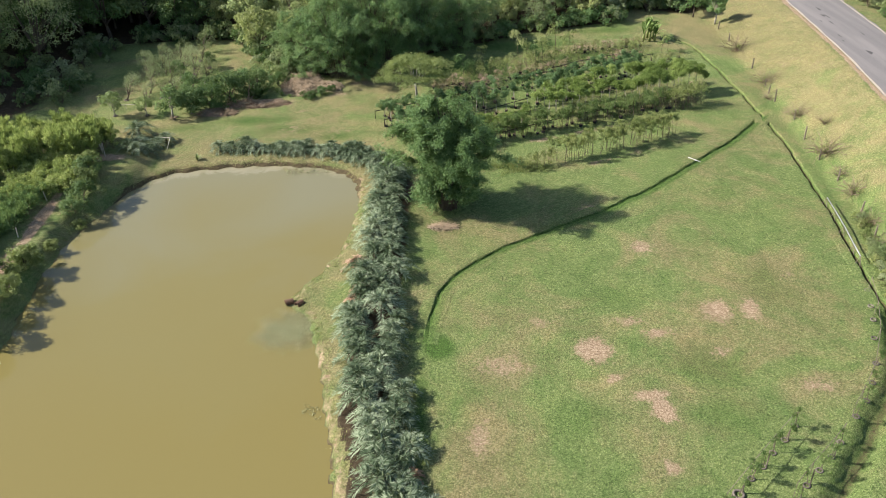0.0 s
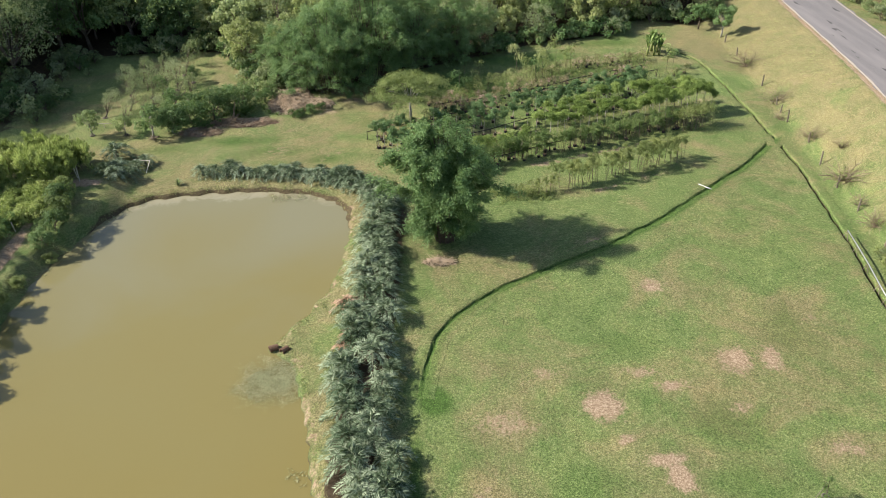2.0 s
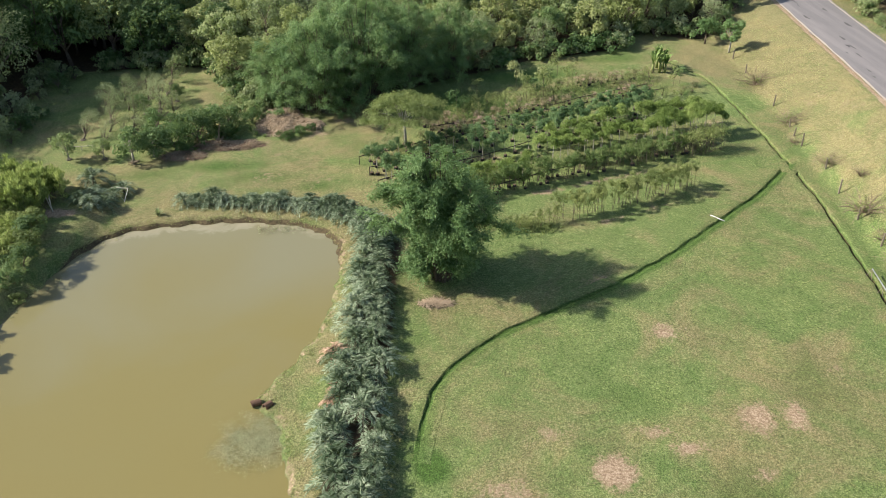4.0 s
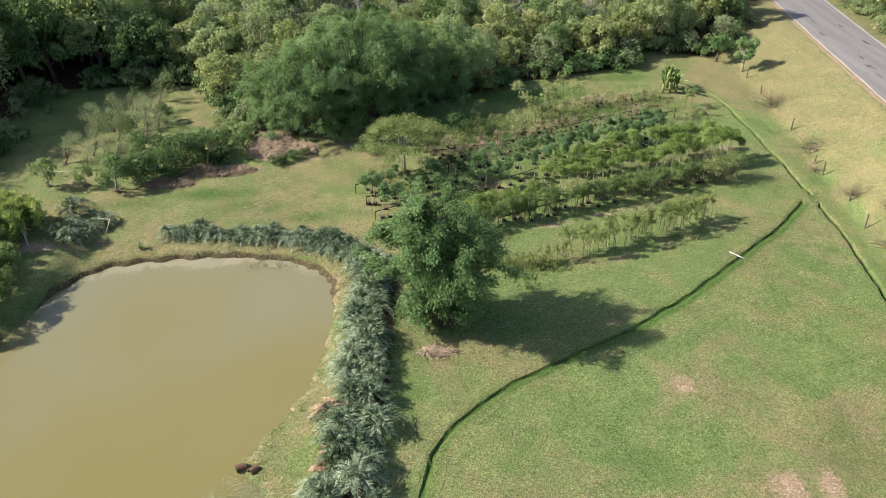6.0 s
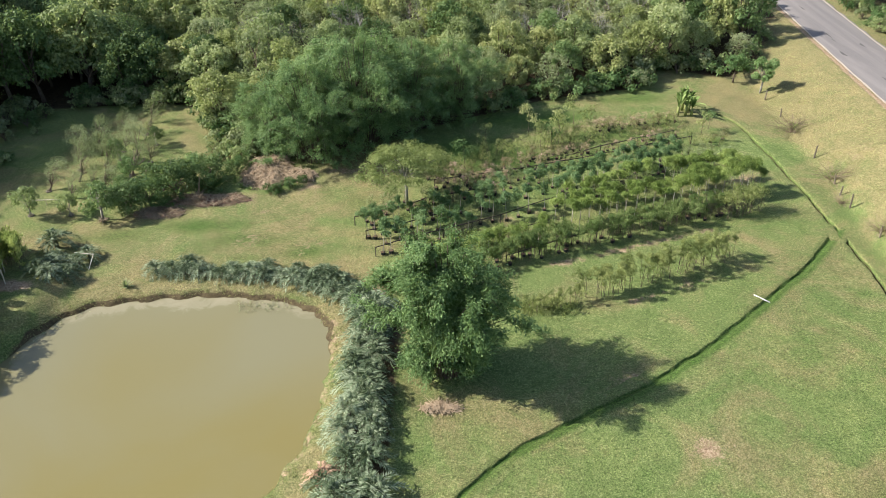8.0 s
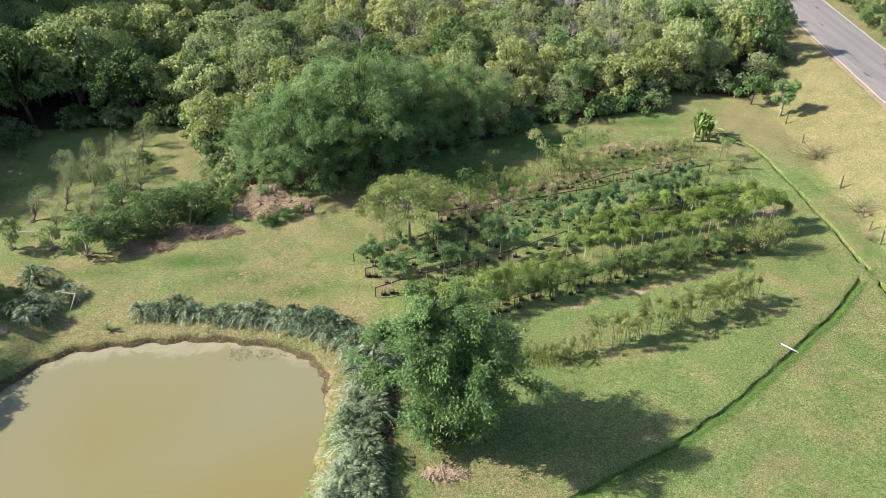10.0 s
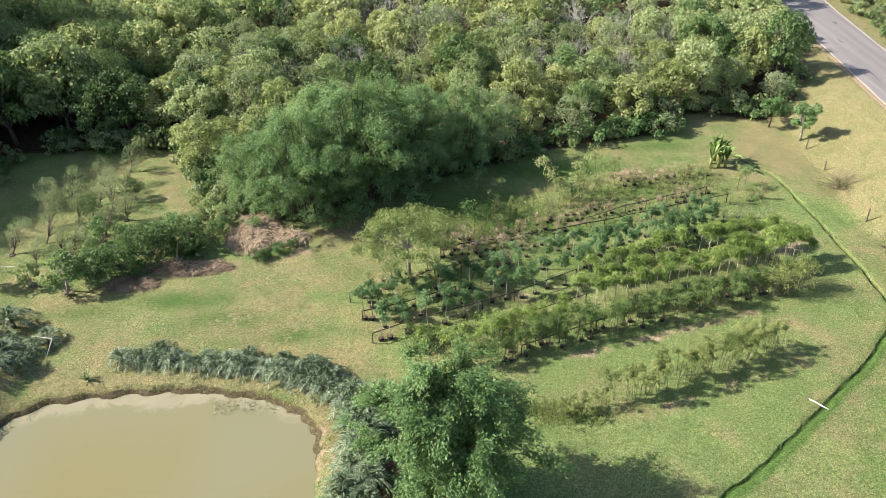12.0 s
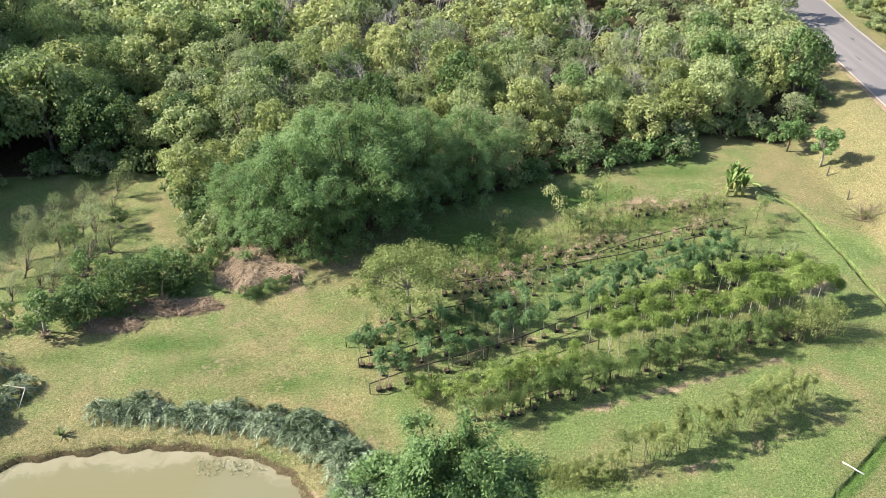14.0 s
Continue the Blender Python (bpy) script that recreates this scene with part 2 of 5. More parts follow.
CUT_BRUSH = rough_material("cut_brush", (0.17, 0.12, 0.075), (0.56, 0.44, 0.31), 5, 0.95, 0.05, (0.12, 0.09, 0.05))
MULCH = rough_material("rusty_mulch", (0.13, 0.075, 0.05), (0.46, 0.31, 0.22), 6, 0.95, 0.05, (0.2, 0.11, 0.07))
BLACK_PLASTIC = rough_material("black_plastic", (0.012, 0.012, 0.014), (0.04, 0.04, 0.042), 12, 0.5, 0.005)
RUBBER = rough_material("tyre_rubber", (0.05, 0.045, 0.04), (0.24, 0.2, 0.165), 12, 0.8, 0.005)
POT_SOIL = rough_material("pot_soil", (0.06, 0.04, 0.025), (0.16, 0.11, 0.07), 15, 0.95, 0.02)
WHITE_PIPE = rough_material("white_plastic_pipe", (0.6, 0.59, 0.56), (0.82, 0.81, 0.78), 8, 0.45, 0.002)
STRAW = rough_material("dry_straw", (0.28, 0.2, 0.13), (0.6, 0.48, 0.35), 6, 0.9, 0.01)
STEEL = rough_material("galvanised_steel", (0.25, 0.26, 0.27), (0.45, 0.46, 0.47), 10, 0.5, 0.002, None, 0.5, 0.6)
CLAY = rough_material("brown_clay_pipe", (0.05, 0.028, 0.018), (0.19, 0.11, 0.07), 7, 0.8, 0.02)
KERB_DUST = rough_material("pale_road_edge", (0.3, 0.25, 0.2), (0.52, 0.46, 0.39), 5, 0.95, 0.02)
DARK_PATCH = rough_material("dark_tar_patch", (0.06, 0.056, 0.055), (0.12, 0.112, 0.11), 8, 0.8, 0.005)

# ---- mesh helpers ----


class Mesh:
    """Collects vertices and faces of one part."""

    def __init__(self):
        self.v, self.f = [], []

    def add(self, verts, faces):
        o = len(self.v)
        self.v.extend(tuple(map(float, q)) for q in verts)
        self.f.extend(tuple(i + o for i in q) for q in faces)

    def tube(self, pts, r0, r1, sides=6, cap=True):
        pts = [Vector(q) for q in pts]
        rings = []
        for i, q in enumerate(pts):
            d = (pts[min(i + 1, len(pts) - 1)] - pts[max(i - 1, 0)]).normalized()
            a = d.orthogonal().normalized()
            b = d.cross(a)
            r = r0 + (r1 - r0) * i / (len(pts) - 1)
            rings.append([q + (a * math.cos(k * math.tau / sides) + b * math.sin(k * math.tau / sides)) * r for k in range(sides)])
        # keep rings aligned
        for i in range(1, len(rings)):
            best = min(range(sides), key=lambda s: (rings[i][s] - pts[i] - (rings[i - 1][0] - pts[i - 1])).length)
            rings[i] = rings[i][best:] + rings[i][:best]
        vs = [q for r in rings for q in r]
        fs = [(i * sides + k, i * sides + (k + 1) % sides, (i + 1) * sides + (k + 1) % sides, (i + 1) * sides + k) for i in range(len(rings) - 1) for k in range(sides)]
        if cap:
            fs += [tuple(reversed(range(sides))), tuple(range((len(rings) - 1) * sides, len(rings) * sides))]
        self.add(vs, fs)

    def leaves(self, pos, direction, length, width, rng, droop=0.2, face=None):
        """Leaf blades: arrays of places, of the way each points, and of the way its face turns."""
        n = len(pos)
        d = direction / (np.linalg.norm(direction, axis=1, keepdims=True) + 1e-9)
        side = np.cross(d, rng.normal(size=(n, 3)) * 0.5 + (np.array([0, 0, 1.0]) if face is None else face))
        side /= np.linalg.norm(side, axis=1, keepdims=True) + 1e-9
        ln = (length * rng.uniform(0.7, 1.3, n))[:, None]
        wd = (width * rng.uniform(0.7, 1.3, n))[:, None]
        tip = pos + d * ln - np.array([0, 0, 1.0]) * ln * droop
        root = pos + d * ln * 0.2
        vs = np.stack([root + side * wd * 0.55, root - side * wd * 0.55, tip], 1).reshape(-1, 3)
        o = len(self.v)
        self.v.extend(map(tuple, vs.tolist()))
        self.f.extend((np.arange(n * 3).reshape(-1, 3) + o).tolist())

    def box(self, c, size, rot=0.0, taper=1.0):
        x, y, z = (s / 2 for s in size)
        ca, sa = math.cos(rot), math.sin(rot)
        vs = []
        for dz, k in ((-z, 1.0), (z, taper)):
            for dx, dy in ((-x, -y), (x, -y), (x, y), (-x, y)):
                vs.append((c[0] + (dx * ca - dy * sa) * k, c[1] + (dx * sa + dy * ca) * k, c[2] + dz))
        self.add(vs, [(3, 2, 1, 0), (4, 5, 6, 7), (0, 1, 5, 4), (1, 2, 6, 5), (2, 3, 7, 6), (3, 0, 4, 7)])

    def data(self, name, mat, smooth=False):
        me = bpy.data.meshes.new(name)
        me.from_pydata(self.v, [], self.f)
        if smooth:
            me.polygons.foreach_set("use_smooth", [True] * len(me.polygons))
        me.materials.append(mat)
        me.update()
        return me


def part(name, mesh, mat, parent, label="", smooth=False):
    ob = new(name, mesh.data(name, mat, smooth))
    ob.parent = parent
    if label:
        ob["label"] = label
    return ob


def thing(name, label, category, group="", kind=""):
    ob = new(name)
    ob.empty_display_size = 0.3
    return tagged(ob, label, category, group, kind)


def solid(name, mesh, mat, label, category, group="", kind="", smooth=False):
    return tagged(new(name, mesh.data(name, mat, smooth)), label, category, group, kind)


# ---- terrain ----
POND = [(-6.6, 30.6), (-7.1, 33.4), (-7.8, 36.3), (-8.3, 39.5), (-9.3, 43.0), (-9.9, 45.6), (-10.6, 48.2), (-11.6, 49.2), (-12.7, 50.0), (-12.1, 51.5), (-10.6, 53.7), (-9.3, 56.6),
        (-8.7, 58.3), (-8.1, 62.1), (-8.0, 66.7), (-8.6, 69.6), (-9.8, 71.4), (-11.6, 72.7), (-14.4, 73.4), (-17.6, 73.9), (-22.2, 73.8), (-26.2, 73.3), (-28.3, 72.7), (-29.8, 71.6),
        (-31.4, 69.4), (-32.4, 67.0), (-33.1, 64.3), (-34.0, 62.1), (-34.4, 58.9), (-34.6, 55.8), (-34.4, 52.9), (-34.2, 50.3), (-33.8, 46.7), (-35, 38), (-38, 25), (-34, 6), (-20, 0), (-8, 6), (-5.6, 20)]
TRENCH_A = [(36.1, 81.1), (32.4, 76.7), (28.9, 73.4), (25.9, 70.8), (22.2, 67.4), (17.0, 63.4), (13.5, 61.1), (9.1, 58.8), (5.9, 56.9), (3.3, 54.9), (1.3, 52.9), (-0.1, 50.7), (-0.8, 48.1), (-1.2, 45.4)]
TRENCH_B = [(31.5, 108), (34.2, 104), (35.1, 98), (35.7, 90), (36.1, 81.1), (36.4, 74.4), (35.9, 67.1), (35.5, 60.8), (34.7, 54.0), (34.3, 49.3), (34.0, 45.8)]
DITCH = [(34.0, 45.8), (32.4, 41.0), (30.8, 38.2), (28.6, 35.8), (26.6, 33.2), (24.7, 31.0), (23.3, 29.3), (20.5, 25), (18, 20)]


def rounded(line):
    pts = []
    for (ax, ay), (bx, by) in zip(line, line[1:]):
        n = max(2, int(math.hypot(bx - ax, by - ay) / 0.4))
        pts += [(ax + (bx - ax) * i / n, ay + (by - ay) * i / n) for i in range(n)]
    pts = np.array(pts + [line[-1]])
    for _ in range(16):
        pts[1:-1] = (pts[:-2] + pts[1:-1] * 2 + pts[2:]) / 4
    return [(float(a), float(b)) for a, b in pts]


TRENCH_A, TRENCH_B = rounded(TRENCH_A), rounded(TRENCH_B)
ROAD_EDGE = [(10, 44.5, 5.6), (40, 45.0, 5.4), (60, 45.2, 5.3), (75.2, 46.0, 5.0), (87.9, 47.6, 4.5), (99.2, 48.6, 4.0), (112, 49.5, 3.5), (121.2, 50.4, 3.0), (133.6, 51.2, 2.7), (149.7, 52.0, 2.5), (164.5, 53.1, 2.4), (185, 54.9, 2.4), (230, 59.5, 2.4)]
ROAD_WIDTH = 7.8
TERRACE = 1.05
WOOD_EDGE_X = [-120, -62, -45, -33, -29, -26, -22, -14, -9.5, -4.4, 0.9, 6.6, 15.8, 25.2, 28.9, 33, 38.4, 44.6, 50, 54, 60]
WOOD_EDGE_Y = [112, 110, 112, 113, 111.5, 106, 101, 97, 99.5, 102, 105, 108, 112, 114, 120, 118.5, 117.5, 124, 137, 150, 164]


def dist_line(x, y, line):
    d = np.full(x.shape, 1e9)
    for (ax, ay), (bx, by) in zip(line, line[1:]):
        ux, uy = bx - ax, by - ay
        t = np.clip(((x - ax) * ux + (y - ay) * uy) / (ux * ux + uy * uy + 1e-9), 0, 1)
        d = np.minimum(d, np.hypot(x - ax - t * ux, y - ay - t * uy))
    return d


def inside(x, y, poly):
    r = np.zeros(x.shape, bool)
    for (ax, ay), (bx, by) in zip(poly, poly[1:] + poly[:1]):
        if ay != by:
            r ^= ((ay > y) != (by > y)) & (x < (bx - ax) * (y - ay) / (by - ay) + ax)
    return r


def pond_dist(x, y):
    wob = 0.22 * np.sin(x * 2.1 + y * 1.3) + 0.16 * np.sin(y * 3.7 - x * 2.9) + 0.1 * np.sin(x * 7.1 + 1.0) * np.sin(y * 6.3)
    d = dist_line(x, y, POND + POND[:1])
    return np.where(inside(x, y, POND), -d, d) + wob * 0.6


def smooth(t):
    t = np.clip(t, 0, 1)
    return t * t * (3 - 2 * t)


def road_x(y):
    return np.interp(y, [r[0] for r in ROAD_EDGE], [r[1] for r in ROAD_EDGE])


def road_z(y):
    return np.interp(y, [r[0] for r in ROAD_EDGE], [r[2] for r in ROAD_EDGE])


def height(x, y, drains=True):
    x, y = np.asarray(x, float), np.asarray(y, float)
    d = pond_dist(x, y)
    north = smooth((y - 66) / 5)
    steep = 0.85 * north + 0.35 * (1 - north)
    bank = np.minimum(steep * d, 0.42 * north + 0.25 * (1 - north)) + (0.1 + 0.12 * (1 - north)) * smooth((d - 0.4) / 5)
    bed = -np.minimum(steep * np.abs(d), 0.3 + 0.2 * np.abs(d))
    bed = np.maximum(bed, -1.5)
    h = np.where(d > 0, bank, bed)
    h = h + np.where(d > 1, 1, 0) * (0.07 * np.sin(x * 0.33) * np.sin(y * 0.27 + 1) + 0.03 * np.sin(x * 1.1 + y * 0.8)) * smooth((d - 1) / 4)
    # raised strip under the palms of the east bank
    h = h + 0.35 * np.exp(-((x + 5.2 + 0.04 * (45 - y)) / 2.3) ** 2) * smooth((70 - y) / 4) * (d > 0)
    # terrace with a steep bank west of the pond
    h = h + TERRACE * smooth((d - 0.15) / 1.5) * smooth((-29.5 - x) / 3.5) * smooth((80 - y) / 6)
    # embankment of the road
    xe, zr = road_x(y), road_z(y)
    toe = 37.2 + 1.2 * smooth((y - 55) / 40)
    k = np.clip((x - toe) / (xe - 0.7 - toe), 0, 1)
    slope = zr * (k ** 0.85) * smooth(k * 4 + 0.2 * (k > 0)) + 0.12 * np.sin(x * 0.9 + y * 0.5) * np.sin(y * 0.6) * np.sin(k * 3.14)
    h = np.where(x > toe, np.maximum(h * (1 - smooth(k * 5)), 0) + slope, h)
    h = np.where(x > xe - 0.7, zr - 0.06, h)
    past = x - xe - ROAD_WIDTH - 0.8
    h = np.where(past > 0, zr - 0.06 - 0.6 * smooth(past / 5), h)
    # drains
    da, db, dd = dist_line(x, y, TRENCH_A), dist_line(x, y, TRENCH_B), dist_line(x, y, DITCH)
    wob = 0.05 * np.sin(x * 1.3 + y * 0.9)
    if drains:
        h = h - 0.4 * (1 - smooth((np.minimum(da, db) - 0.2) / 0.4))
    h = h - 0.62 * np.exp(-((dd + wob * 1.5) / 0.72) ** 4)
    # hill to the north-west, and gently rising woods
    h = h + 13 * smooth((-50 - x) / 50) * smooth((y - 82) / 25) + 5 * smooth((y - 130) / 90) * smooth((xe - 5 - x) / 22)
    h = h + 26 * smooth((-80 - x) / 90) * smooth((y - 60) / 60)
    return h


def graded(lo, a, b, hi, fine, n):
    mid = np.arange(a, b, fine)
    low = a - (a - lo) * (np.linspace(1, 0, n, endpoint=False)) ** 3
    top = b + (hi - b) * (np.linspace(0, 1, n)) ** 3
    return np.concatenate([low, mid, top])


PATCHES = [(11.0, 42.8, 1.5, 1.5, 0.75), (14.2, 38.0, 1.5, 0.55, 0.6), (14.6, 36.6, 0.8, 1.2, 0.75), (11.9, 39.8, 0.55, 0.5, 0.6), (14.3, 46.1, 1.6, 0.8, 0.5), (15.9, 44.6, 1.6, 0.6, 0.55),
           (21.2, 47.0, 1.3, 1.6, 0.62), (23.7, 46.9, 0.9, 1.7, 0.6), (14.0, 31.8, 0.8, 0.7, 0.55), (17.3, 55.8, 1.3, 1.2, 0.5), (7.5, 46, 2.2, 1.0, 0.36), (4.0, 41.5, 3.5, 1.2, 0.36),
           (2.3, 34.6, 1.2, 2.0, 0.36), (20.5, 42.0, 1.6, 0.9, 0.34), (25.5, 38.6, 1.5, 0.9, 0.4), (-1.4, 46.6, 0.5, 1.4, 0.5), (14.0, 62.3, 2.0, 1.0, 0.4), (28.5, 51.0, 1.8, 1.4, 0.3),
           (20.5, 104.5, 5.0, 2.0, 0.5), (31.0, 90.5, 2.2, 1.6, 0.42), (24.0, 107.0, 3.0, 1.2, 0.35),
           (-37.2, 62.0, 0.55, 4.6, 0.95), (-35.0, 74.0, 2.2, 0.9, 0.8), (-37.4, 54.0, 0.7, 4.0, 0.9), (-19.5, 89.0, 2.2, 1.2, 0.42), (-12.6, 91.6, 1.4, 1.4, 0.42), (-9.5, 94.6, 3.0, 1.0, 0.4),
           (42.8, 92.0, 1.8, 3.0, 0.28), (44.2, 88.0, 1.6, 2.4, 0.25), (39.2, 79.0, 0.8, 1.5, 0.4), (-6.5, 74.5, 1.3, 0.5, 0.4), (-5.0, 73.0, 1.0, 2.5, 0.45), (-17, 82, 2, 1.5, 0.34), (-10.5, 80.5, 2.5, 1.2, 0.36), (0.0, 60.2, 1.6, 0.8, 0.55)]
LUSH = [(-0.3, 43.6, 1.0, 1.2, 1.0), (19, 41, 3.5, 3.0, 0.42), (14, 49, 3.5, 2.0, 0.36), (26, 50, 3, 4, 0.36), (9, 36, 3, 2.5, 0.36), (19, 36, 3, 3, 0.36), (-17.5, 81.8, 4.0, 1.4, 0.5), (-22, 84.2, 5.0, 1.4, 0.55), (-11.5, 79.5, 2.0, 1.2, 0.55), (-29, 83, 3.5, 1.5, 0.45), (-7, 88, 3, 2, 0.36), (-24, 102, 4, 5, 0.3), (12, 106, 9, 2.2, 0.55), (24, 111, 6, 1.5, 0.5), (-1.6, 36, 0.6, 6, 0.6), (8, 95, 7, 2.5, 0.55), (3, 98, 7, 4, 0.6), (20, 101, 7, 2, 0.45), (8, 80, 5, 1.5, 0.36), (14, 88, 7, 3, 0.4), (24, 92, 6, 3, 0.4), (0, 86, 5, 2.5, 0.36), (22, 86, 6, 2.5, 0.36)]


def blobs(x, y, spec):
    r = np.zeros(x.shape)
    for cx, cy, rx, ry, s in spec:
        r = np.maximum(r, s * 1.25 * np.exp(-(((x - cx) / rx) ** 2 + ((y - cy) / ry) ** 2) * 0.75))
    return r


GRID = {}


def z_at(x, y):
    """The height of the ground's mesh."""
    xs, ys, Z = GRID["ground"]
    i = min(max(int(np.searchsorted(xs, x)) - 1, 0), len(xs) - 2)
    j = min(max(int(np.searchsorted(ys, y)) - 1, 0), len(ys) - 2)
    u, v = (x - xs[i]) / (xs[i + 1] - xs[i]), (y - ys[j]) / (ys[j + 1] - ys[j])
    return float(Z[j, i] * (1 - u) * (1 - v) + Z[j, i + 1] * u * (1 - v) + Z[j + 1, i] * (1 - u) * v + Z[j + 1, i + 1] * u * v)


def build_ground():
    xs = graded(-1500, -47, 53, 1500, 0.4, 34)
    ys = graded(-600, 26, 114, 2600, 0.4, 34)
    X, Y = np.meshgrid(xs, ys)
    x, y = X.ravel(), Y.ravel()
    z = height(x, y)
    GRID["ground"] = xs, ys, z.reshape(X.shape)
    me = bpy.data.meshes.new("ground")
    nx, ny = len(xs), len(ys)
    i = (np.arange(ny - 1)[:, None] * nx + np.arange(nx - 1)[None, :]).ravel()
    faces = np.stack([i, i + 1, i + 1 + nx, i + nx], 1)
    me.from_pydata(np.stack([x, y, z], 1).tolist(), [], faces.tolist())
    me.polygons.foreach_set("use_smooth", [True] * len(me.polygons))
    d = pond_dist(x, y)
    edge = np.interp(x, WOOD_EDGE_X, WOOD_EDGE_Y)
    xe = road_x(y)
    toe = 38.0
    dry = 0.15 - 0.07 * smooth((x + 2) / 3) * smooth((72 - y) / 4) + 0.36 * smooth((x - toe) / 3) * smooth((xe - x) / 1.5) + 0.3 * smooth((y - 96) / 12) * smooth((x - 24) / 6) + 0.2 * smooth((y - 72) / 4) * smooth((x + 42) / 3) * smooth((-2 - x) / 3) * smooth((114 - y) / 4)
    dry = dry + 0.35 * np.exp(-((d - 1.2) / 1.3) ** 2) * (x > -30)
    dry = dry + blobs(x, y, [(cx, cy, rx * 2.4, ry * 2.2, 0.26) for cx, cy, rx, ry, s in PATCHES if cy < 66 and cx > -2])
    soil = blobs(x, y, PATCHES)
    soil = np.maximum(soil, 0.5 * np.exp(-((d - 0.3) / 0.45) ** 2) * smooth((x + 20) / 8) * (y < 70))
    soil = np.maximum(soil, 0.9 * np.exp(-((x - xe + 0.25) / 0.35) ** 2))
    for line, w, k in (([(9.5, 76.5), (12.5, 77.4), (17.0, 78.9), (25.0, 81.7)], 0.7, 0.52), ([(15.5, 71.4), (19.0, 72.6), (22.5, 74.0)], 0.5, 0.45), ([(2.0, 80.0), (11.0, 83.0)], 0.5, 0.45), ([(12.0, 95.3), (27.0, 99.5)], 0.5, 0.5), ([(-5.0, 79.6), (10.0, 85.6)], 0.4, 0.35), ([(-13.4, 91), (-12.6, 84), (-11.6, 78)], 0.22, 0.36), ([(-11.8, 90), (-11.0, 84), (-10.0, 79)], 0.2, 0.3), ([(-20, 84), (-14, 88)], 0.25, 0.3)):
        soil = np.maximum(soil, k * np.exp(-(dist_line(x, y, line) / w) ** 2))
    da, db, dd = dist_line(x, y, TRENCH_A), dist_line(x, y, TRENCH_B), dist_line(x, y, DITCH)
    lush = blobs(x, y, LUSH) + 0.35 * np.exp(-(da / 0.9) ** 2) + 0.2 * np.exp(-(db / 0.8) ** 2) + 0.3 * np.exp(-(dd / 2.2) ** 2)
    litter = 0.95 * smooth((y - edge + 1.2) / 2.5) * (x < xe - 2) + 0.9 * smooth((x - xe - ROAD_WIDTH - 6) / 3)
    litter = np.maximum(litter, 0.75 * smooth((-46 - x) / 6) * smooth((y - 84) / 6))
    litter = np.maximum(litter, 0.85 * np.exp(-((x + 5.3 + 0.04 * (45 - y)) / 1.9) ** 4) * smooth((71 - y) / 3) * (d > 0.8))
    mud = 0.9 * smooth((0.25 - d) / 0.5) + 0.85 * np.exp(-((d - 0.2) / 0.26) ** 2) * smooth((y - 66) / 3) + 0.55 * np.exp(-(dd / 0.6) ** 2) 
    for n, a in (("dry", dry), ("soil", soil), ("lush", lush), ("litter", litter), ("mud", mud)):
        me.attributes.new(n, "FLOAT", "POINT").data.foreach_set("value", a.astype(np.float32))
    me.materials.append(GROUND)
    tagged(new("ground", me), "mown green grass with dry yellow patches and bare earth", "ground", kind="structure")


def build_water():
    xs, ys = np.arange(-41, -3, 0.6), np.arange(-3, 77, 0.6)
    X, Y = np.meshgrid(xs, ys)
    x, y = X.ravel(), Y.ravel()
    d = pond_dist(x, y)
    nx, ny = len(xs), len(ys)
    keep = [k for k in (r * nx + c for r in range(ny - 1) for c in range(nx - 1)) if min(d[k], d[k + 1], d[k + nx], d[k + nx + 1]) < 1.6]
    me = bpy.data.meshes.new("water")
    me.from_pydata(np.stack([x, y, np.zeros_like(x)], 1).tolist(), [], [(k, k + 1, k + 1 + nx, k + nx) for k in keep])
    silt = 0.58 * np.exp(-((d + 0.2) / (1.3 + 1.3 * np.sin(x * 0.43 + 0.8) ** 2)) ** 2) * smooth((y - 68) / 5)
    me.attributes.new("silt", "FLOAT", "POINT").data.foreach_set("value", silt.astype(np.float32))
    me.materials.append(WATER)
    tagged(new("water", me), "still murky olive-brown pond water with pale silt", "pond", kind="structure")


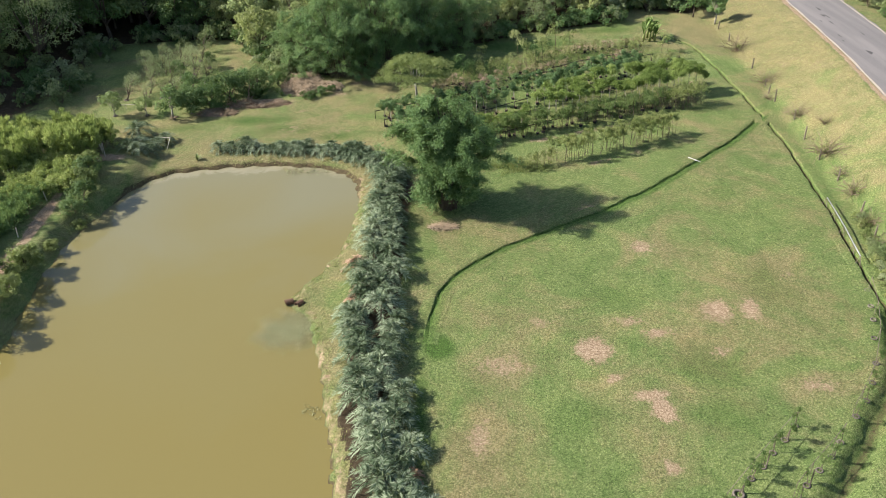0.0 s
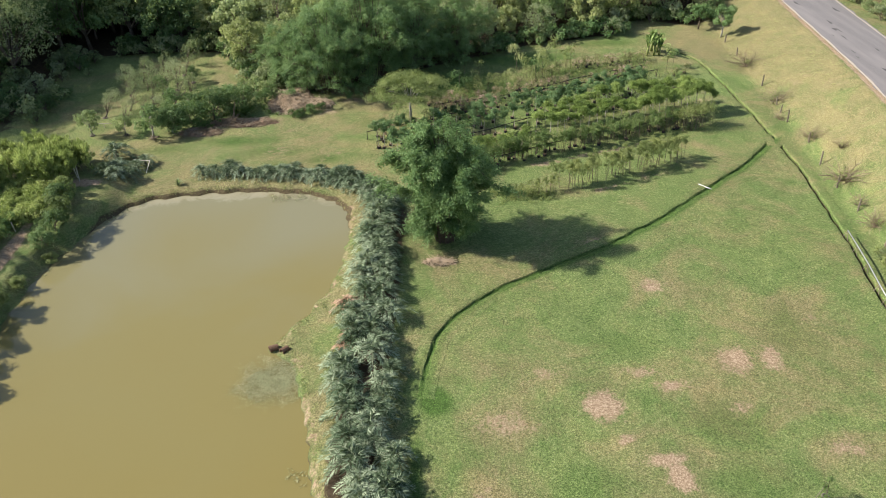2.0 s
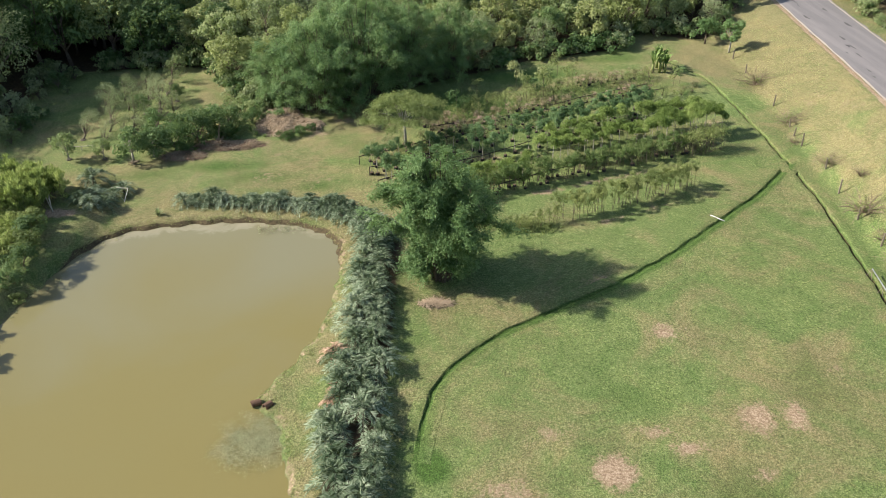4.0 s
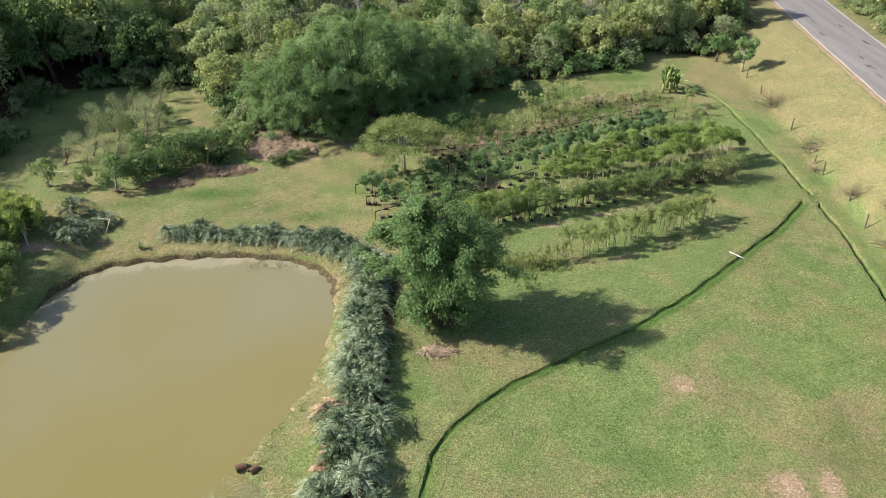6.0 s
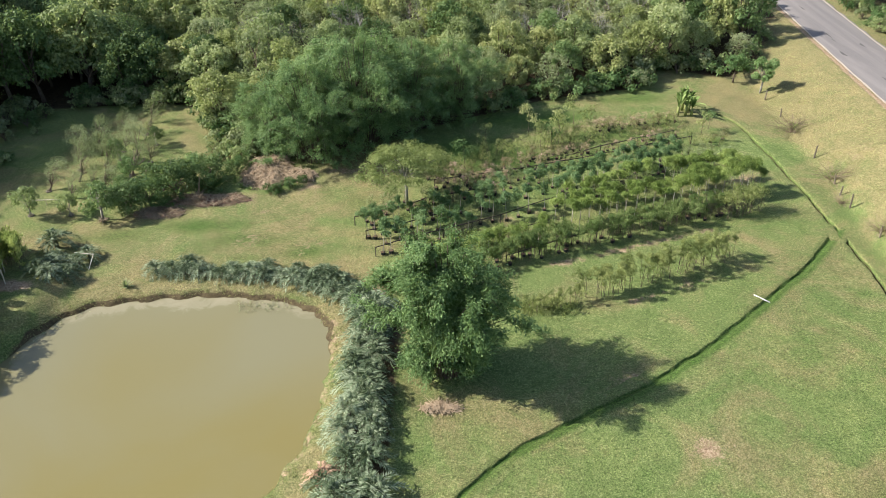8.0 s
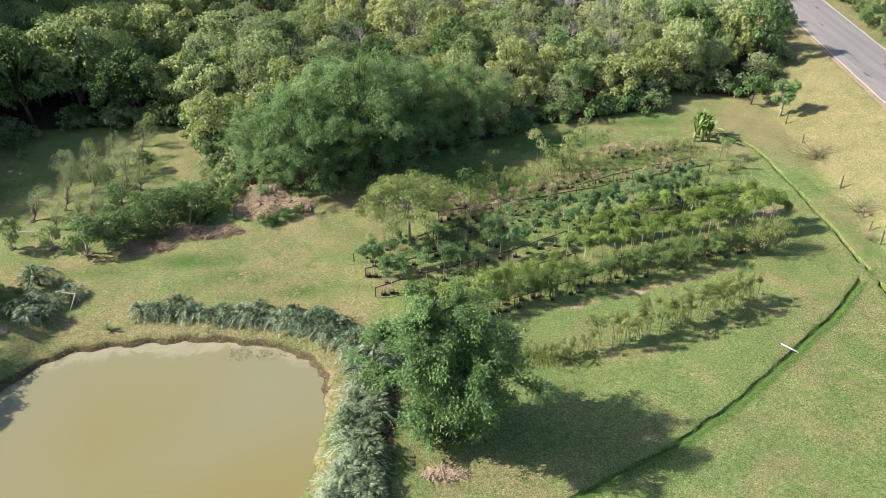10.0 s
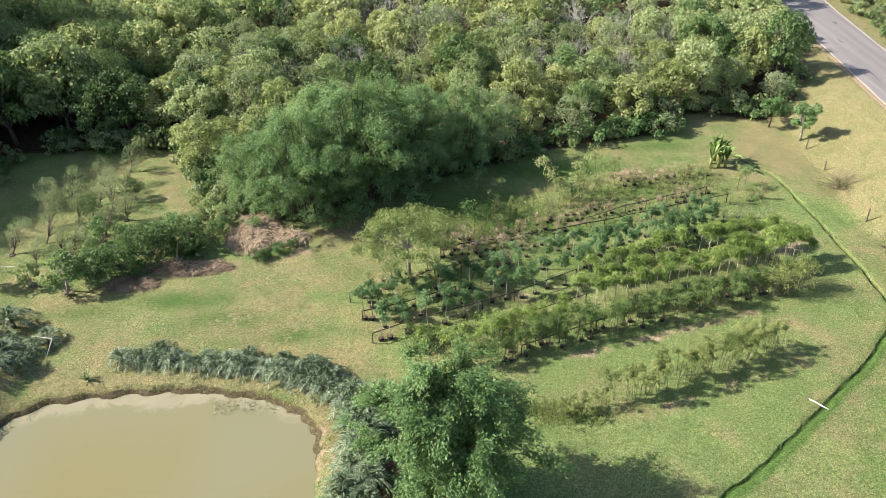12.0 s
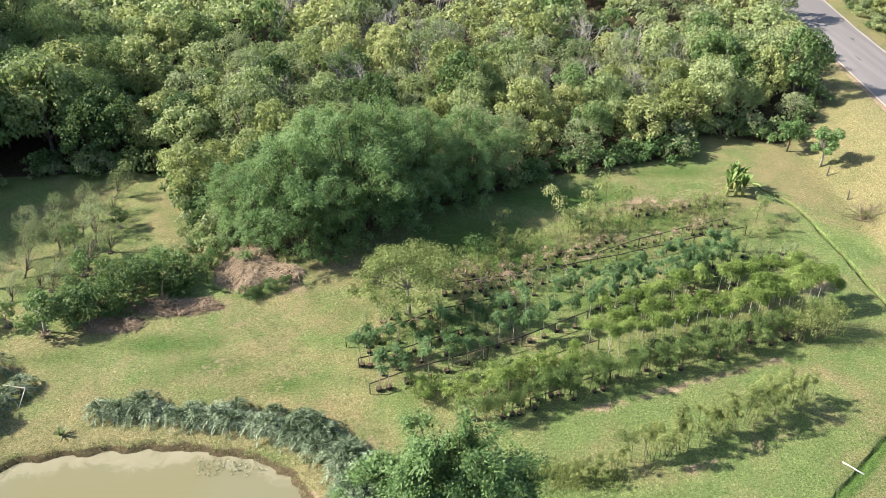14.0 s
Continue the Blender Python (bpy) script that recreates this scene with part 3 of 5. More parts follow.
def build_road():
    ys = np.concatenate([np.arange(10, 150, 2.0), np.arange(150, 231, 4.0)])
    verts, faces = [], []
    cols = 9
    for y in ys:
        x0, z0 = float(road_x(y)), float(road_z(y))
        for c in range(cols):
            k = c / (cols - 1)
            wob = 0.12 * math.sin(y * 1.7) + 0.07 * math.sin(y * 4.1) if c in (0, cols - 1) else 0
            verts.append((x0 + k * ROAD_WIDTH + wob, y, z0 + 0.09 * (1 - (2 * k - 1) ** 2)))
    for r in range(len(ys) - 1):
        for c in range(cols - 1):
            a = r * cols + c
            faces.append((a, a + 1, a + 1 + cols, a + cols))
    m = Mesh()
    m.add(verts, faces)
    road = solid("road", m, ROAD, "worn grey two-lane asphalt road with pale edges", "road", kind="structure")
    for side in (0, 1):
        e = Mesh()
        vs, fs = [], []
        for i, y in enumerate(ys):
            x0 = float(road_x(y)) + (0.0 if side == 0 else ROAD_WIDTH - 0.42)
            w = 0.24 + 0.06 * math.sin(y * 0.9 + side)
            for dx in (0, w):
                k = (x0 + dx - float(road_x(y))) / ROAD_WIDTH
                vs.append((x0 + dx, y, float(road_z(y)) + 0.09 * (1 - (2 * k - 1) ** 2) + 0.006))
            if i:
                a = 2 * i
                fs.append((a - 2, a - 1, a + 1, a))
        e.add(vs, fs)
        part("road_edge_line", e, KERB_DUST, road, "pale dusty edge line")
    rng = random.Random(5)
    for k in range(22):
        y = rng.uniform(72, 150)
        lane = rng.choice((1.6, 2.6, 4.9, 6.1))
        x = float(road_x(y)) + lane + rng.uniform(-0.4, 0.4)
        n = 9
        a0, w, l = rng.uniform(0, 6), rng.uniform(0.08, 0.26), rng.uniform(0.3, 1.1)
        vs = []
        for i in range(n):
            a = i * math.tau / n
            r = 1 + 0.3 * math.sin(3 * a + a0)
            px, py = x + w * r * math.cos(a), y + l * r * math.sin(a)
            kk = (px - float(road_x(py))) / ROAD_WIDTH
            vs.append((px, py, float(road_z(py)) + 0.09 * (1 - (2 * kk - 1) ** 2) + 0.008))
        p = Mesh()
        p.add(vs, [tuple(range(n))])
        part("tar_patch", p, DARK_PATCH, road, "dark tar repair patch")


def build_drain(line, side_green, depth, lead):
    """A narrow open drain cut into the grass, with crisp lips."""
    pts = np.array(line)
    pts = np.concatenate([[pts[0] + (pts[0] - pts[1]) * k * lead for k in (3, 2, 1)], pts, [pts[-1] + (pts[-1] - pts[-2]) * k for k in (1, 2, 3)]])
    tan = np.gradient(pts, axis=0)
    tan /= np.linalg.norm(tan, axis=1, keepdims=True)
    nor = np.stack([-tan[:, 1], tan[:, 0]], 1)
    prof = [(-1.3, -0.04), (-1.0, 0.02), (-0.5, 0.03), (-0.24, 0.0), (-0.11, -0.1), (0.0, -0.14), (0.11, -0.1), (0.24, 0.0), (0.5, 0.03), (1.0, 0.02), (1.3, -0.04)]
    rg = np.random.default_rng(len(pts))
    V, lush, mud, dry = [], [], [], []
    for k, (p, nv) in enumerate(zip(pts, nor)):
        for o, dz in prof:
            w = 0.04 * math.sin(k * 0.9 + o * 5) + 0.05 * math.sin(k * 0.37) + rg.normal() * 0.025
            q = p + nv * (o + w)
            V.append([q[0], q[1], (dz if abs(o) > 0.15 else dz * depth * min(1.0, max(0.0, (k - 3) / 6) if lead == 1 else 1.0, max(0.0, (len(pts) - 4 - k) / 6))) + rg.normal() * 0.01])
            lush.append(((0.66 if k < 0.75 * len(pts) else 0.5) if 0.15 < o * side_green < 0.8 else 0.1 if abs(o) > 0.6 or not side_green else 0.3) if abs(o) > 0.15 else 0.75)
            # muddy floor; its dark colour also stands in for the walls' shade
            mud.append((0.4 if side_green else 0.55) if abs(o) < 0.15 else 0.0)
            dry.append(0.15)
    V = np.array(V)
    V[:, 2] += height(V[:, 0], V[:, 1], False)
    n = len(prof)
    m = Mesh()
    m.add(V, [(k * n + i, k * n + i + 1, (k + 1) * n + i + 1, (k + 1) * n + i) for k in range(len(pts) - 1) for i in range(n - 1)])
    me = m.data("drain", GROUND)
    for nm, a in (("dry", dry), ("lush", lush), ("mud", mud)):
        me.attributes.new(nm, "FLOAT", "POINT").data.foreach_set("value", np.array(a, np.float32))
    tagged(new("drain", me), "narrow open drain cut into the grass with lush green lips", "drain", "field drains", "structure")


build_ground()
build_drain(TRENCH_A[1:], 1, 1.25, 0.75)
build_drain(TRENCH_B, 0, 2.4, 1)
build_water()
build_road()

# ---- plants: one function for each kind ----


def blob_leaves(mesh, centre, radii, n, length, width, rng, up=0.4, droop=0.25, shell=0.55, rise=0.0):
    """Leaves round one clump, pointing outwards."""
    d = rng.normal(size=(n, 3))
    d /= np.linalg.norm(d, axis=1, keepdims=True)
    r = shell + (1 - shell) * rng.random(n)[:, None]
    pos = np.array(centre) + d * r * np.array(radii)
    face = d + np.array([0, 0, up]) + rng.normal(size=(n, 3)) * 0.35
    way = np.cross(face, rng.normal(size=(n, 3))) + d * 0.45 + np.array([0, 0, rise])
    mesh.leaves(pos, way, length, width, rng, droop, face)


def limbs(mesh, rng, base, tips, r0):
    for t in tips:
        b = Vector(base)
        e = Vector(t)
        m = b.lerp(e, 0.5) + Vector((rng.normal() * 0.12, rng.normal() * 0.12, 0.1)) * (e - b).length
        mesh.tube([b, m, e], r0, r0 * 0.3, 3, False)


def broad_tree(name, seed, h, r, leaf, mat, label, category="tree", clumps=26, per=55, trunk_h=0.35, bark=None, flat=0.75, group="", length=0.34, width=0.26):
    """A trunk with limbs and a crown of many separate leaf clumps."""
    rng = np.random.default_rng(seed)
    root = thing(name, label, category, group)
    t, c = Mesh(), Mesh()
    lean = rng.normal(size=2) * 0.04 * h
    fork = (lean[0] * 0.5, lean[1] * 0.5, h * trunk_h)
    t.tube([(0, 0, -0.25), (lean[0] * 0.25, lean[1] * 0.25, h * trunk_h * 0.5), fork], 0.035 * h ** 0.85 + 0.02, 0.028 * h ** 0.8, 7)
    tips = []
    zc = h * (0.5 + trunk_h * 0.45)
    for k in range(clumps):
        a = rng.uniform(0, math.tau)
        u = rng.uniform(-0.65, 1.0)
        q = math.sqrt(max(0.0, 1 - u * u)) if u > 0 else 1.0 - 0.25 * abs(u)
        rr = r * q * rng.uniform(0.55, 1.0) * (1 + 0.18 * math.sin(3 * a + seed))
        p = (lean[0] + rr * math.cos(a), lean[1] + rr * math.sin(a), zc + u * (h - zc) * 0.92)
        tips.append(p)
        s = r * (rng.uniform(0.24, 0.42) if clumps < 50 else rng.uniform(0.15, 0.3))
        blob_leaves(c, p, (s, s, s * flat), per, length * leaf, width * leaf, rng)
    limbs(t, rng, fork, [tips[i] for i in range(0, clumps, max(1, clumps // 8))], 0.016 * h)
    part("trunk", t, bark or BARK, root, smooth=True)
    part("crown", c, mat, root)
    return root


def bamboo_clump(name, seed, h, r, label, culms=60, per=330, leaf_mat=None, skirt=(0.35, 0.72), foot_r=0.28):
    """Arching culms from one foot, feathery with drooping leaves."""
    rng = np.random.default_rng(seed)
    root = thing(name, label, "bamboo")
    st, lv = Mesh(), Mesh()
    for k in range(culms):
        a = k * 2.39996 + rng.normal() * 0.3
        q = math.sqrt((k + 0.5) / culms)
        foot = Vector((math.cos(a) * q * r * foot_r, math.sin(a) * q * r * foot_r, -0.2))
        hh = h * (1.0 - 0.36 * q ** 2) * rng.uniform(0.7, 1.06)
        out = r * q * rng.uniform(0.55, 1.1) * (1 + 0.22 * math.sin(2 * a + seed))
        way = Vector((math.cos(a), math.sin(a), 0))
        pts = [foot, foot + way * out * 0.12 + Vector((0, 0, hh * 0.4)), foot + way * out * 0.38 + Vector((0, 0, hh * 0.8)), foot + way * out * 0.7 + Vector((0, 0, hh)), foot + way * out * 0.95 + Vector((0, 0, hh * 0.9))]
        if k % 3 == 1 and q > 0.35:  # short outer culms that bow to the ground
            hh, out = h * rng.uniform(0.25, 0.5), r * rng.uniform(*skirt)
            pts = [foot, foot + way * out * 0.25 + Vector((0, 0, hh * 0.7)), foot + way * out * 0.55 + Vector((0, 0, hh)), foot + way * out * 0.8 + Vector((0, 0, hh * 0.72)), foot + way * out + Vector((0, 0, hh * 0.3))]
        st.tube(pts, 0.05, 0.012, 4, False)
        P = np.array([list(p) for p in pts])
        # side plumes along the culm
        for j in range(7):
            s = rng.uniform(0.12, 1.0) ** 0.75 * (len(P) - 1.001)
            i = int(s)
            c = P[i] + (P[i + 1] - P[i]) * (s - i)
            w = np.array([math.cos(a), math.sin(a), 0]) * rng.uniform(0.3, 1.0) + rng.normal(size=3) * 0.55
            w[2] = rng.uniform(0.0, 0.6)
            ln = rng.uniform(0.5, 1.15) * (0.085 * h + 0.2)
            m = per // 7
            tt = rng.random(m)[:, None] ** 0.7
            pos = c + w * ln * tt + np.array([0, 0, -0.4]) * ln * tt ** 2 + rng.normal(size=(m, 3)) * 0.17 * (0.5 + tt)
            dr = w + rng.normal(size=(m, 3)) * 0.8 + np.array([0, 0, -0.1])
            lv.leaves(pos, dr, 0.23, 0.1, rng, 0.2, np.array([math.cos(a) * 0.8, math.sin(a) * 0.8, 0.9]))
    tagged(part("culm", st, BARK, root), kind="stuff")
    part("crown", lv, leaf_mat or LEAF_BAMBOO, root)
    return root


def frond(mesh, rng, base, yaw, pitch, length, leaflets, leaf_len, arch=1.0, leaf_w=0.05):
    """One feather frond, arching over, with paired leaflets."""
    d = np.array([math.cos(yaw) * math.cos(pitch), math.sin(yaw) * math.cos(pitch), math.sin(pitch)])
    s = np.linspace(0, 1, 6)
    P = [np.array(base) + d * length * k + np.array([0, 0, -1.0]) * arch * length * 0.5 * k ** 2.2 for k in s]
    mesh.tube([tuple(p) for p in P], 0.022, 0.006, 3, False)
    side = np.array([-math.sin(yaw), math.cos(yaw), 0])
    k = np.linspace(0.15, 1.0, leaflets)
    pos = np.array(base) + d * length * k[:, None] + np.array([0, 0, -1.0]) * (arch * length * 0.5 * k ** 2.2)[:, None]
    tang = d - np.array([0, 0, 1.0]) * (arch * 1.1 * k ** 1.2)[:, None]
    face = np.cross(tang, side)
    face *= np.sign(face[:, 2:3] + 1e-6)
    for sg in (-1, 1):
        w = side * sg * 0.75 + tang * 0.7 + face * 0.25 + rng.normal(size=(leaflets, 3)) * 0.06
        mesh.leaves(pos, w, leaf_len, leaf_w, rng, 0.12, face * 2)


def young_palm(seed, h, label, group, fronds=21):
    rng = np.random.default_rng(seed)
    root = thing("young_palm", label, "palm", group)
    t, c = Mesh(), Mesh()
    th = h * 0.34
    t.tube([(0, 0, -0.2), (0.02, 0.01, th * 0.5), (0.0, 0.03, th)], 0.16, 0.12, 7)
    for k in range(fronds):
        pitch = radians(85 - 85 * (k / fronds) ** 0.8 + rng.normal() * 6)
        frond(c, rng, (0, 0, th), k * 2.39996 + rng.normal() * 0.2, pitch, h * rng.uniform(0.66, 0.92), 18, 0.42 * h / 1.9, 1.25, 0.058)
    part("trunk", t, BARK, root, smooth=True)
    part("crown", c, LEAF_PALM, root)
    return root


def potted_sapling(seed, h, crown_r, crown_h, mat, label, group, stems=1, leaf=0.2, n=200, pot=True, bark=None, name="sapling", tall=0.0, rise=0.0, slim=0.42):
    """A young nursery tree: black bag, thin stem, small crown."""
    rng = np.random.default_rng(seed)
    root = thing(name, label, "sapling", group)
    if pot:
        b = Mesh()
        b.tube([(0, 0, -0.02), (0, 0, 0.14), (0, 0, 0.27)], 0.17, 0.2, 9)
        pb = part("pot", b, BLACK_PLASTIC, root, "black plastic pot")
        s = Mesh()
        s.tube([(0, 0, 0.272), (0, 0, 0.285)], 0.175, 0.16, 9)
        part("soil", s, POT_SOIL, pb)
    t, c = Mesh(), Mesh()
    for k in range(stems):
        a = rng.uniform(0, math.tau)
        o = rng.normal(size=2) * 0.12 * (stems > 1)
        top = (o[0] * 3 + rng.normal() * 0.1, o[1] * 3 + rng.normal() * 0.1, h - crown_h * 0.35)
        t.tube([(o[0], o[1], -0.05), (top[0] * 0.5 + 0.03 * math.cos(a), top[1] * 0.5 + 0.03 * math.sin(a), h * 0.45), top], 0.035 if stems == 1 else 0.02, 0.012, 5)
        m = 5 + int(tall * 4)
        for j in range(m):
            q = rng.normal(size=3) * 0.42
            p = (top[0] + q[0] * crown_r, top[1] + q[1] * crown_r, h - crown_h * (j + 0.5) / m)
            blob_leaves(c, p, (crown_r * 0.62, crown_r * 0.62, crown_h / m * 0.8), n // (m * stems), leaf, leaf * slim, rng, 0.25, 0.35 if rise == 0 else 0.05, 0.3, rise)
    part("stem", t, bark or BARK, root)
    part("crown", c, mat, root)
    return root


def bare_bush(seed, r, label):
    rng = np.random.default_rng(seed)
    root = thing("dry_bush", label, "bush", "dry bushes along the bank")
    b = Mesh()
    for k in range(46):
        a, e = rng.uniform(0, math.tau), radians(rng.uniform(6, 58))
        d = Vector((math.cos(a) * math.cos(e), math.sin(a) * math.cos(e), math.sin(e)))
        ln = r * rng.uniform(0.6, 1.15)
        o = Vector((rng.normal() * 0.15, rng.normal() * 0.15, -0.05))
        m = o + d * ln * 0.55 + Vector((0, 0, 0.1))
        e2 = o + d * ln - Vector((0, 0, 0.12 * ln))
        b.tube([o, m, e2], 0.028, 0.006, 4, False)
        for j in range(2):
            q = m.lerp(e2, rng.uniform(0, 0.7))
            b.tube([q, q + (d + Vector(rng.normal(size=3)) * 0.5) * ln * 0.3], 0.012, 0.004, 3, False)
    part("bare_crown", b, DRY_STALK, root)
    lv = Mesh()
    blob_leaves(lv, (0, 0, r * 0.3), (r * 0.5, r * 0.5, r * 0.3), 110, 0.2, 0.05, rng, 0.5, 0.1, 0.1)
    part("foliage", lv, GRASS_LONG, root)
    return root


def dead_tree(seed, h):
    rng = np.random.default_rng(seed)
    root = thing("dead_tree", "bare dead grey tree with many forked twigs in the woods", "tree", "dead trees in the woods")
    b = Mesh()

    def grow(p, d, ln, r, depth):
        e = p + d * ln
        b.tube([p, p.lerp(e, 0.5) + Vector(rng.normal(size=3)) * ln * 0.06, e] if depth > 1 else [p, e], r, r * 0.6, 4 if depth > 2 else 3, False)
        if depth:
            for k in range(3 if depth > 1 else 4):
                nd = (d + Vector(rng.normal(size=3)) * 0.55 + Vector((0, 0, 0.12))).normalized()
                grow(p.lerp(e, rng.uniform(0.5, 1.0)), nd, ln * rng.uniform(0.6, 0.8), r * 0.55, depth - 1)

    for k in range(3):
        d = Vector((rng.normal() * 0.35, rng.normal() * 0.35, 1)).normalized()
        grow(Vector((rng.normal() * 0.1, rng.normal() * 0.1, -0.2)), d, h * 0.42, 0.07, 4)
    part("bare_crown", b, DEAD_WOOD, root)
    return root


def banana_plant(seed, h):
    rng = np.random.default_rng(seed)
    root = thing("banana_plant", "clump of banana plants with broad torn green leaves", "banana plant")
    for s in range(7):
        ox, oy = rng.normal(size=2) * 0.7
        t = Mesh()
        hh = h * rng.uniform(0.2, 0.38)
        t.tube([(ox, oy, -0.1), (ox, oy, hh * 0.5), (ox + 0.05, oy, hh)], 0.16, 0.1, 8)
        part("stem", t, LEAF_OLIVE, root, smooth=True)
        for k in range(7):
            yaw, pitch = k * 2.4 + rng.normal() * 0.2, radians(rng.uniform(48, 88))
            ln, w = h * rng.uniform(0.5, 0.75), 0.21
            d = Vector((math.cos(yaw) * math.cos(pitch), math.sin(yaw) * math.cos(pitch), math.sin(pitch)))
            sd2 = Vector((-math.sin(yaw), math.cos(yaw), 0))
            vs, fs = [], []
            for i in range(8):
                q = i / 7
                p = Vector((ox, oy, hh)) + d * ln * q - Vector((0, 0, 0.4 * ln * q ** 2.2))
                ww = w * math.sin(math.pi * min(0.97, q * 0.85 + 0.12)) * (0.8 + 0.2 * rng.random())
                vs += [p + sd2 * ww + Vector((0, 0, 0.06)), p, p - sd2 * ww + Vector((0, 0, 0.06))]
                if i:
                    a = 3 * i
                    fs += [(a - 3, a - 2, a + 1, a), (a - 2, a - 1, a + 2, a + 1)]
            lf = Mesh()
            lf.add(vs, fs)
            part("leaf", lf, LEAF_BANANA, root)
    return root


def place(ob, x, y, s=1.0, rot=0.0, sink=0.03, copy=True, tilt=0.0, sz=None):
    q = ob.scale if copy else (1, 1, 1)
    m = Matrix.Translation((x, y, z_at(x, y) - sink)) @ Matrix.Rotation(rot, 4, "Z") @ Matrix.Rotation(tilt, 4, "X") @ Matrix.Diagonal((s / q[0], s / q[1], (sz or s) / q[2], 1))
    if copy:
        return copy_thing(ob, m)
    ob.matrix_basis = m
    return ob


class Stock:
    """Some variants of one kind of thing, set out one after the other."""

    def __init__(self, obs):
        self.obs, self.used = obs, set()

    def put(self, rng, x, y, s=1.0, sz=None, tilt=0.0, rot=None):
        ob = rng.choice(self.obs)
        first = ob not in self.used
        self.used.add(ob)
        return place(ob, x, y, s, rng.uniform(0, 6.28) if rot is None else rot, 0.03, not first, tilt, sz)

    def done(self):
        for ob in self.obs:
            if ob not in self.used:
                for o in [*ob.children_recursive, ob]:
                    bpy.data.objects.remove(o)


# ---- palm hedge round the pond ----
R = random.Random(11)
palms = Stock([young_palm(20 + k, 1.9, "young palm with arching blue-green feather fronds in a dense hedge", "palm hedge round the pond") for k in range(5)])
y = 27.0
while y < 70.5:
    left = np.interp(y, [26, 30, 34, 39, 45, 48.5, 52, 56, 59, 63, 67, 70.5], [-3.2, -3.7, -4.5, -5.5, -6.5, -6.7, -6.5, -6.0, -5.8, -5.6, -5.5, -5.5])
    right = np.interp(y, [26, 30, 34, 39, 45, 52, 56, 61, 66, 70.5], [-1.4, -2.0, -2.7, -3.6, -4.0, -4.2, -4.3, -4.4, -4.5, -4.9])
    n = max(2, int((right - left) / 1.3) + 1)
    for k in range(n):
        x = left + (right - left) * (k + 0.7 * (R.random() - 0.5) + 0.0) / (n - 1)
        palms.put(R, x, y + R.uniform(-0.45, 0.45), R.uniform(0.85, 1.3))
    y += 1.4
NORTH = [(-6.0, 70.8), (-7.4, 72.6), (-9.4, 74.4), (-11.5, 75.2), (-14, 75.8), (-17, 76.2), (-20.4, 76.6), (-24, 76.8)]
for i in range(21):
    q = i / 20 * (len(NORTH) - 1)
    k = min(int(q), len(NORTH) - 2)
    x, y = (NORTH[k][j] + (NORTH[k + 1][j] - NORTH[k][j]) * (q - k) for j in (0, 1))
    for row in ((0.0, 1.0) if i < 8 else (0.0,) if i % 3 else (0.0, 0.8)):
        if R.random() < 0.93:
            palms.put(R, x + R.uniform(-0.25, 0.25) + row * 0.5, y + row + R.uniform(-0.25, 0.25), R.uniform(0.68, 1.12))
for x, y, s in [(-33.4, 76.2, 0.95), (-32.2, 75.6, 0.9), (-31.1, 76.2, 0.85), (-32.6, 77.4, 0.95), (-31.0, 78.4, 0.8), (-30.4, 79.4, 0.9), (-32.9, 78.6, 0.85), (-34.0, 81.2, 1.35)]:
    palms.put(R, x, y, s)
palms.done()
withered = [young_palm(60 + k, 1.4, "withered rust-brown young palm among the green ones", "withered palms", 13) for k in range(2)]
for ob in withered:
    for ch in ob.children:
        if ch.name.startswith("crown"):
            ch.data.materials[0] = LEAF_RUST
for k, (x, y, s) in enumerate([(-7.2, 54.2, 1.15), (-7.1, 49.3, 0.8), (-6.8, 45.2, 0.75), (-1.9, 31.6, 0.7), (-6.9, 50.6, 0.65), (-4.6, 66.0, 0.8)]):
    place(withered[k % 2], x, y, s, k * 1.7, 0.02, k > 1)

# ---- large bamboo and the trees beside the nursery ----
big = bamboo_clump("bamboo_clump", 3, 11.6, 4.8, "large dense clump of green bamboo beside the palm hedge", 108, 1250, None, (0.12, 0.42), 0.16)
place(big, 0.7, 63.6, 1.0, 0.4, 0.0, False)
grove = [bamboo_clump("bamboo_clump", 40 + k, 11.0, 5.6, "tall feathery green bamboo at the edge of the woods", 84, 600, LEAF_FEATHERY) for k in range(2)]
for k, (x, y, s, r) in enumerate([(-12.8, 97.6, 0.95, 0.3), (-8.0, 101.0, 1.08, 2.2), (-2.8, 104.4, 0.92, 4.0), (2.6, 107.4, 0.8, 1.1), (-17.0, 99.6, 0.72, 3.1), (-11.4, 103.6, 0.98, 5.0), (-5.0, 107.0, 0.95, 1.9)]):
    place(grove[k % 2], x, y, s, r, 0.0, k > 1)


def umbrella_tree(seed):
    rng = np.random.default_rng(seed)
    root = thing("flat_topped_tree", "flat-topped tree with feathery light green layered crown", "tree")
    t, c = Mesh(), Mesh()
    t.tube([(0, 0, -0.2), (0.05, 0, 1.5), (0.0, 0.1, 3.0)], 0.16, 0.11, 8)
    for k in range(34):
        a, q = k * 2.39996, math.sqrt((k + 0.5) / 34)
        r = 4.2 * q * (1 + 0.2 * math.sin(2 * a + 1))
        p = (r * math.cos(a), r * math.sin(a), 5.7 - 1.5 * q ** 1.6 + rng.normal() * 0.35)
        blob_leaves(c, p, (1.15, 1.15, 0.3), 520, 0.17, 0.1, rng, 0.5, 0.3, 0.1)
        if k % 2 == 0:
            t.tube([(0, 0.1, 2.6 + 0.3 * rng.random()), (p[0] * 0.4, p[1] * 0.4, 3.0 + (p[2] - 3) * 0.65), p], 0.055, 0.015, 5, False)
    part("trunk", t, PALE_BARK, root, smooth=True)
    part("crown", c, LEAF_MIMOSA, root)
    return root


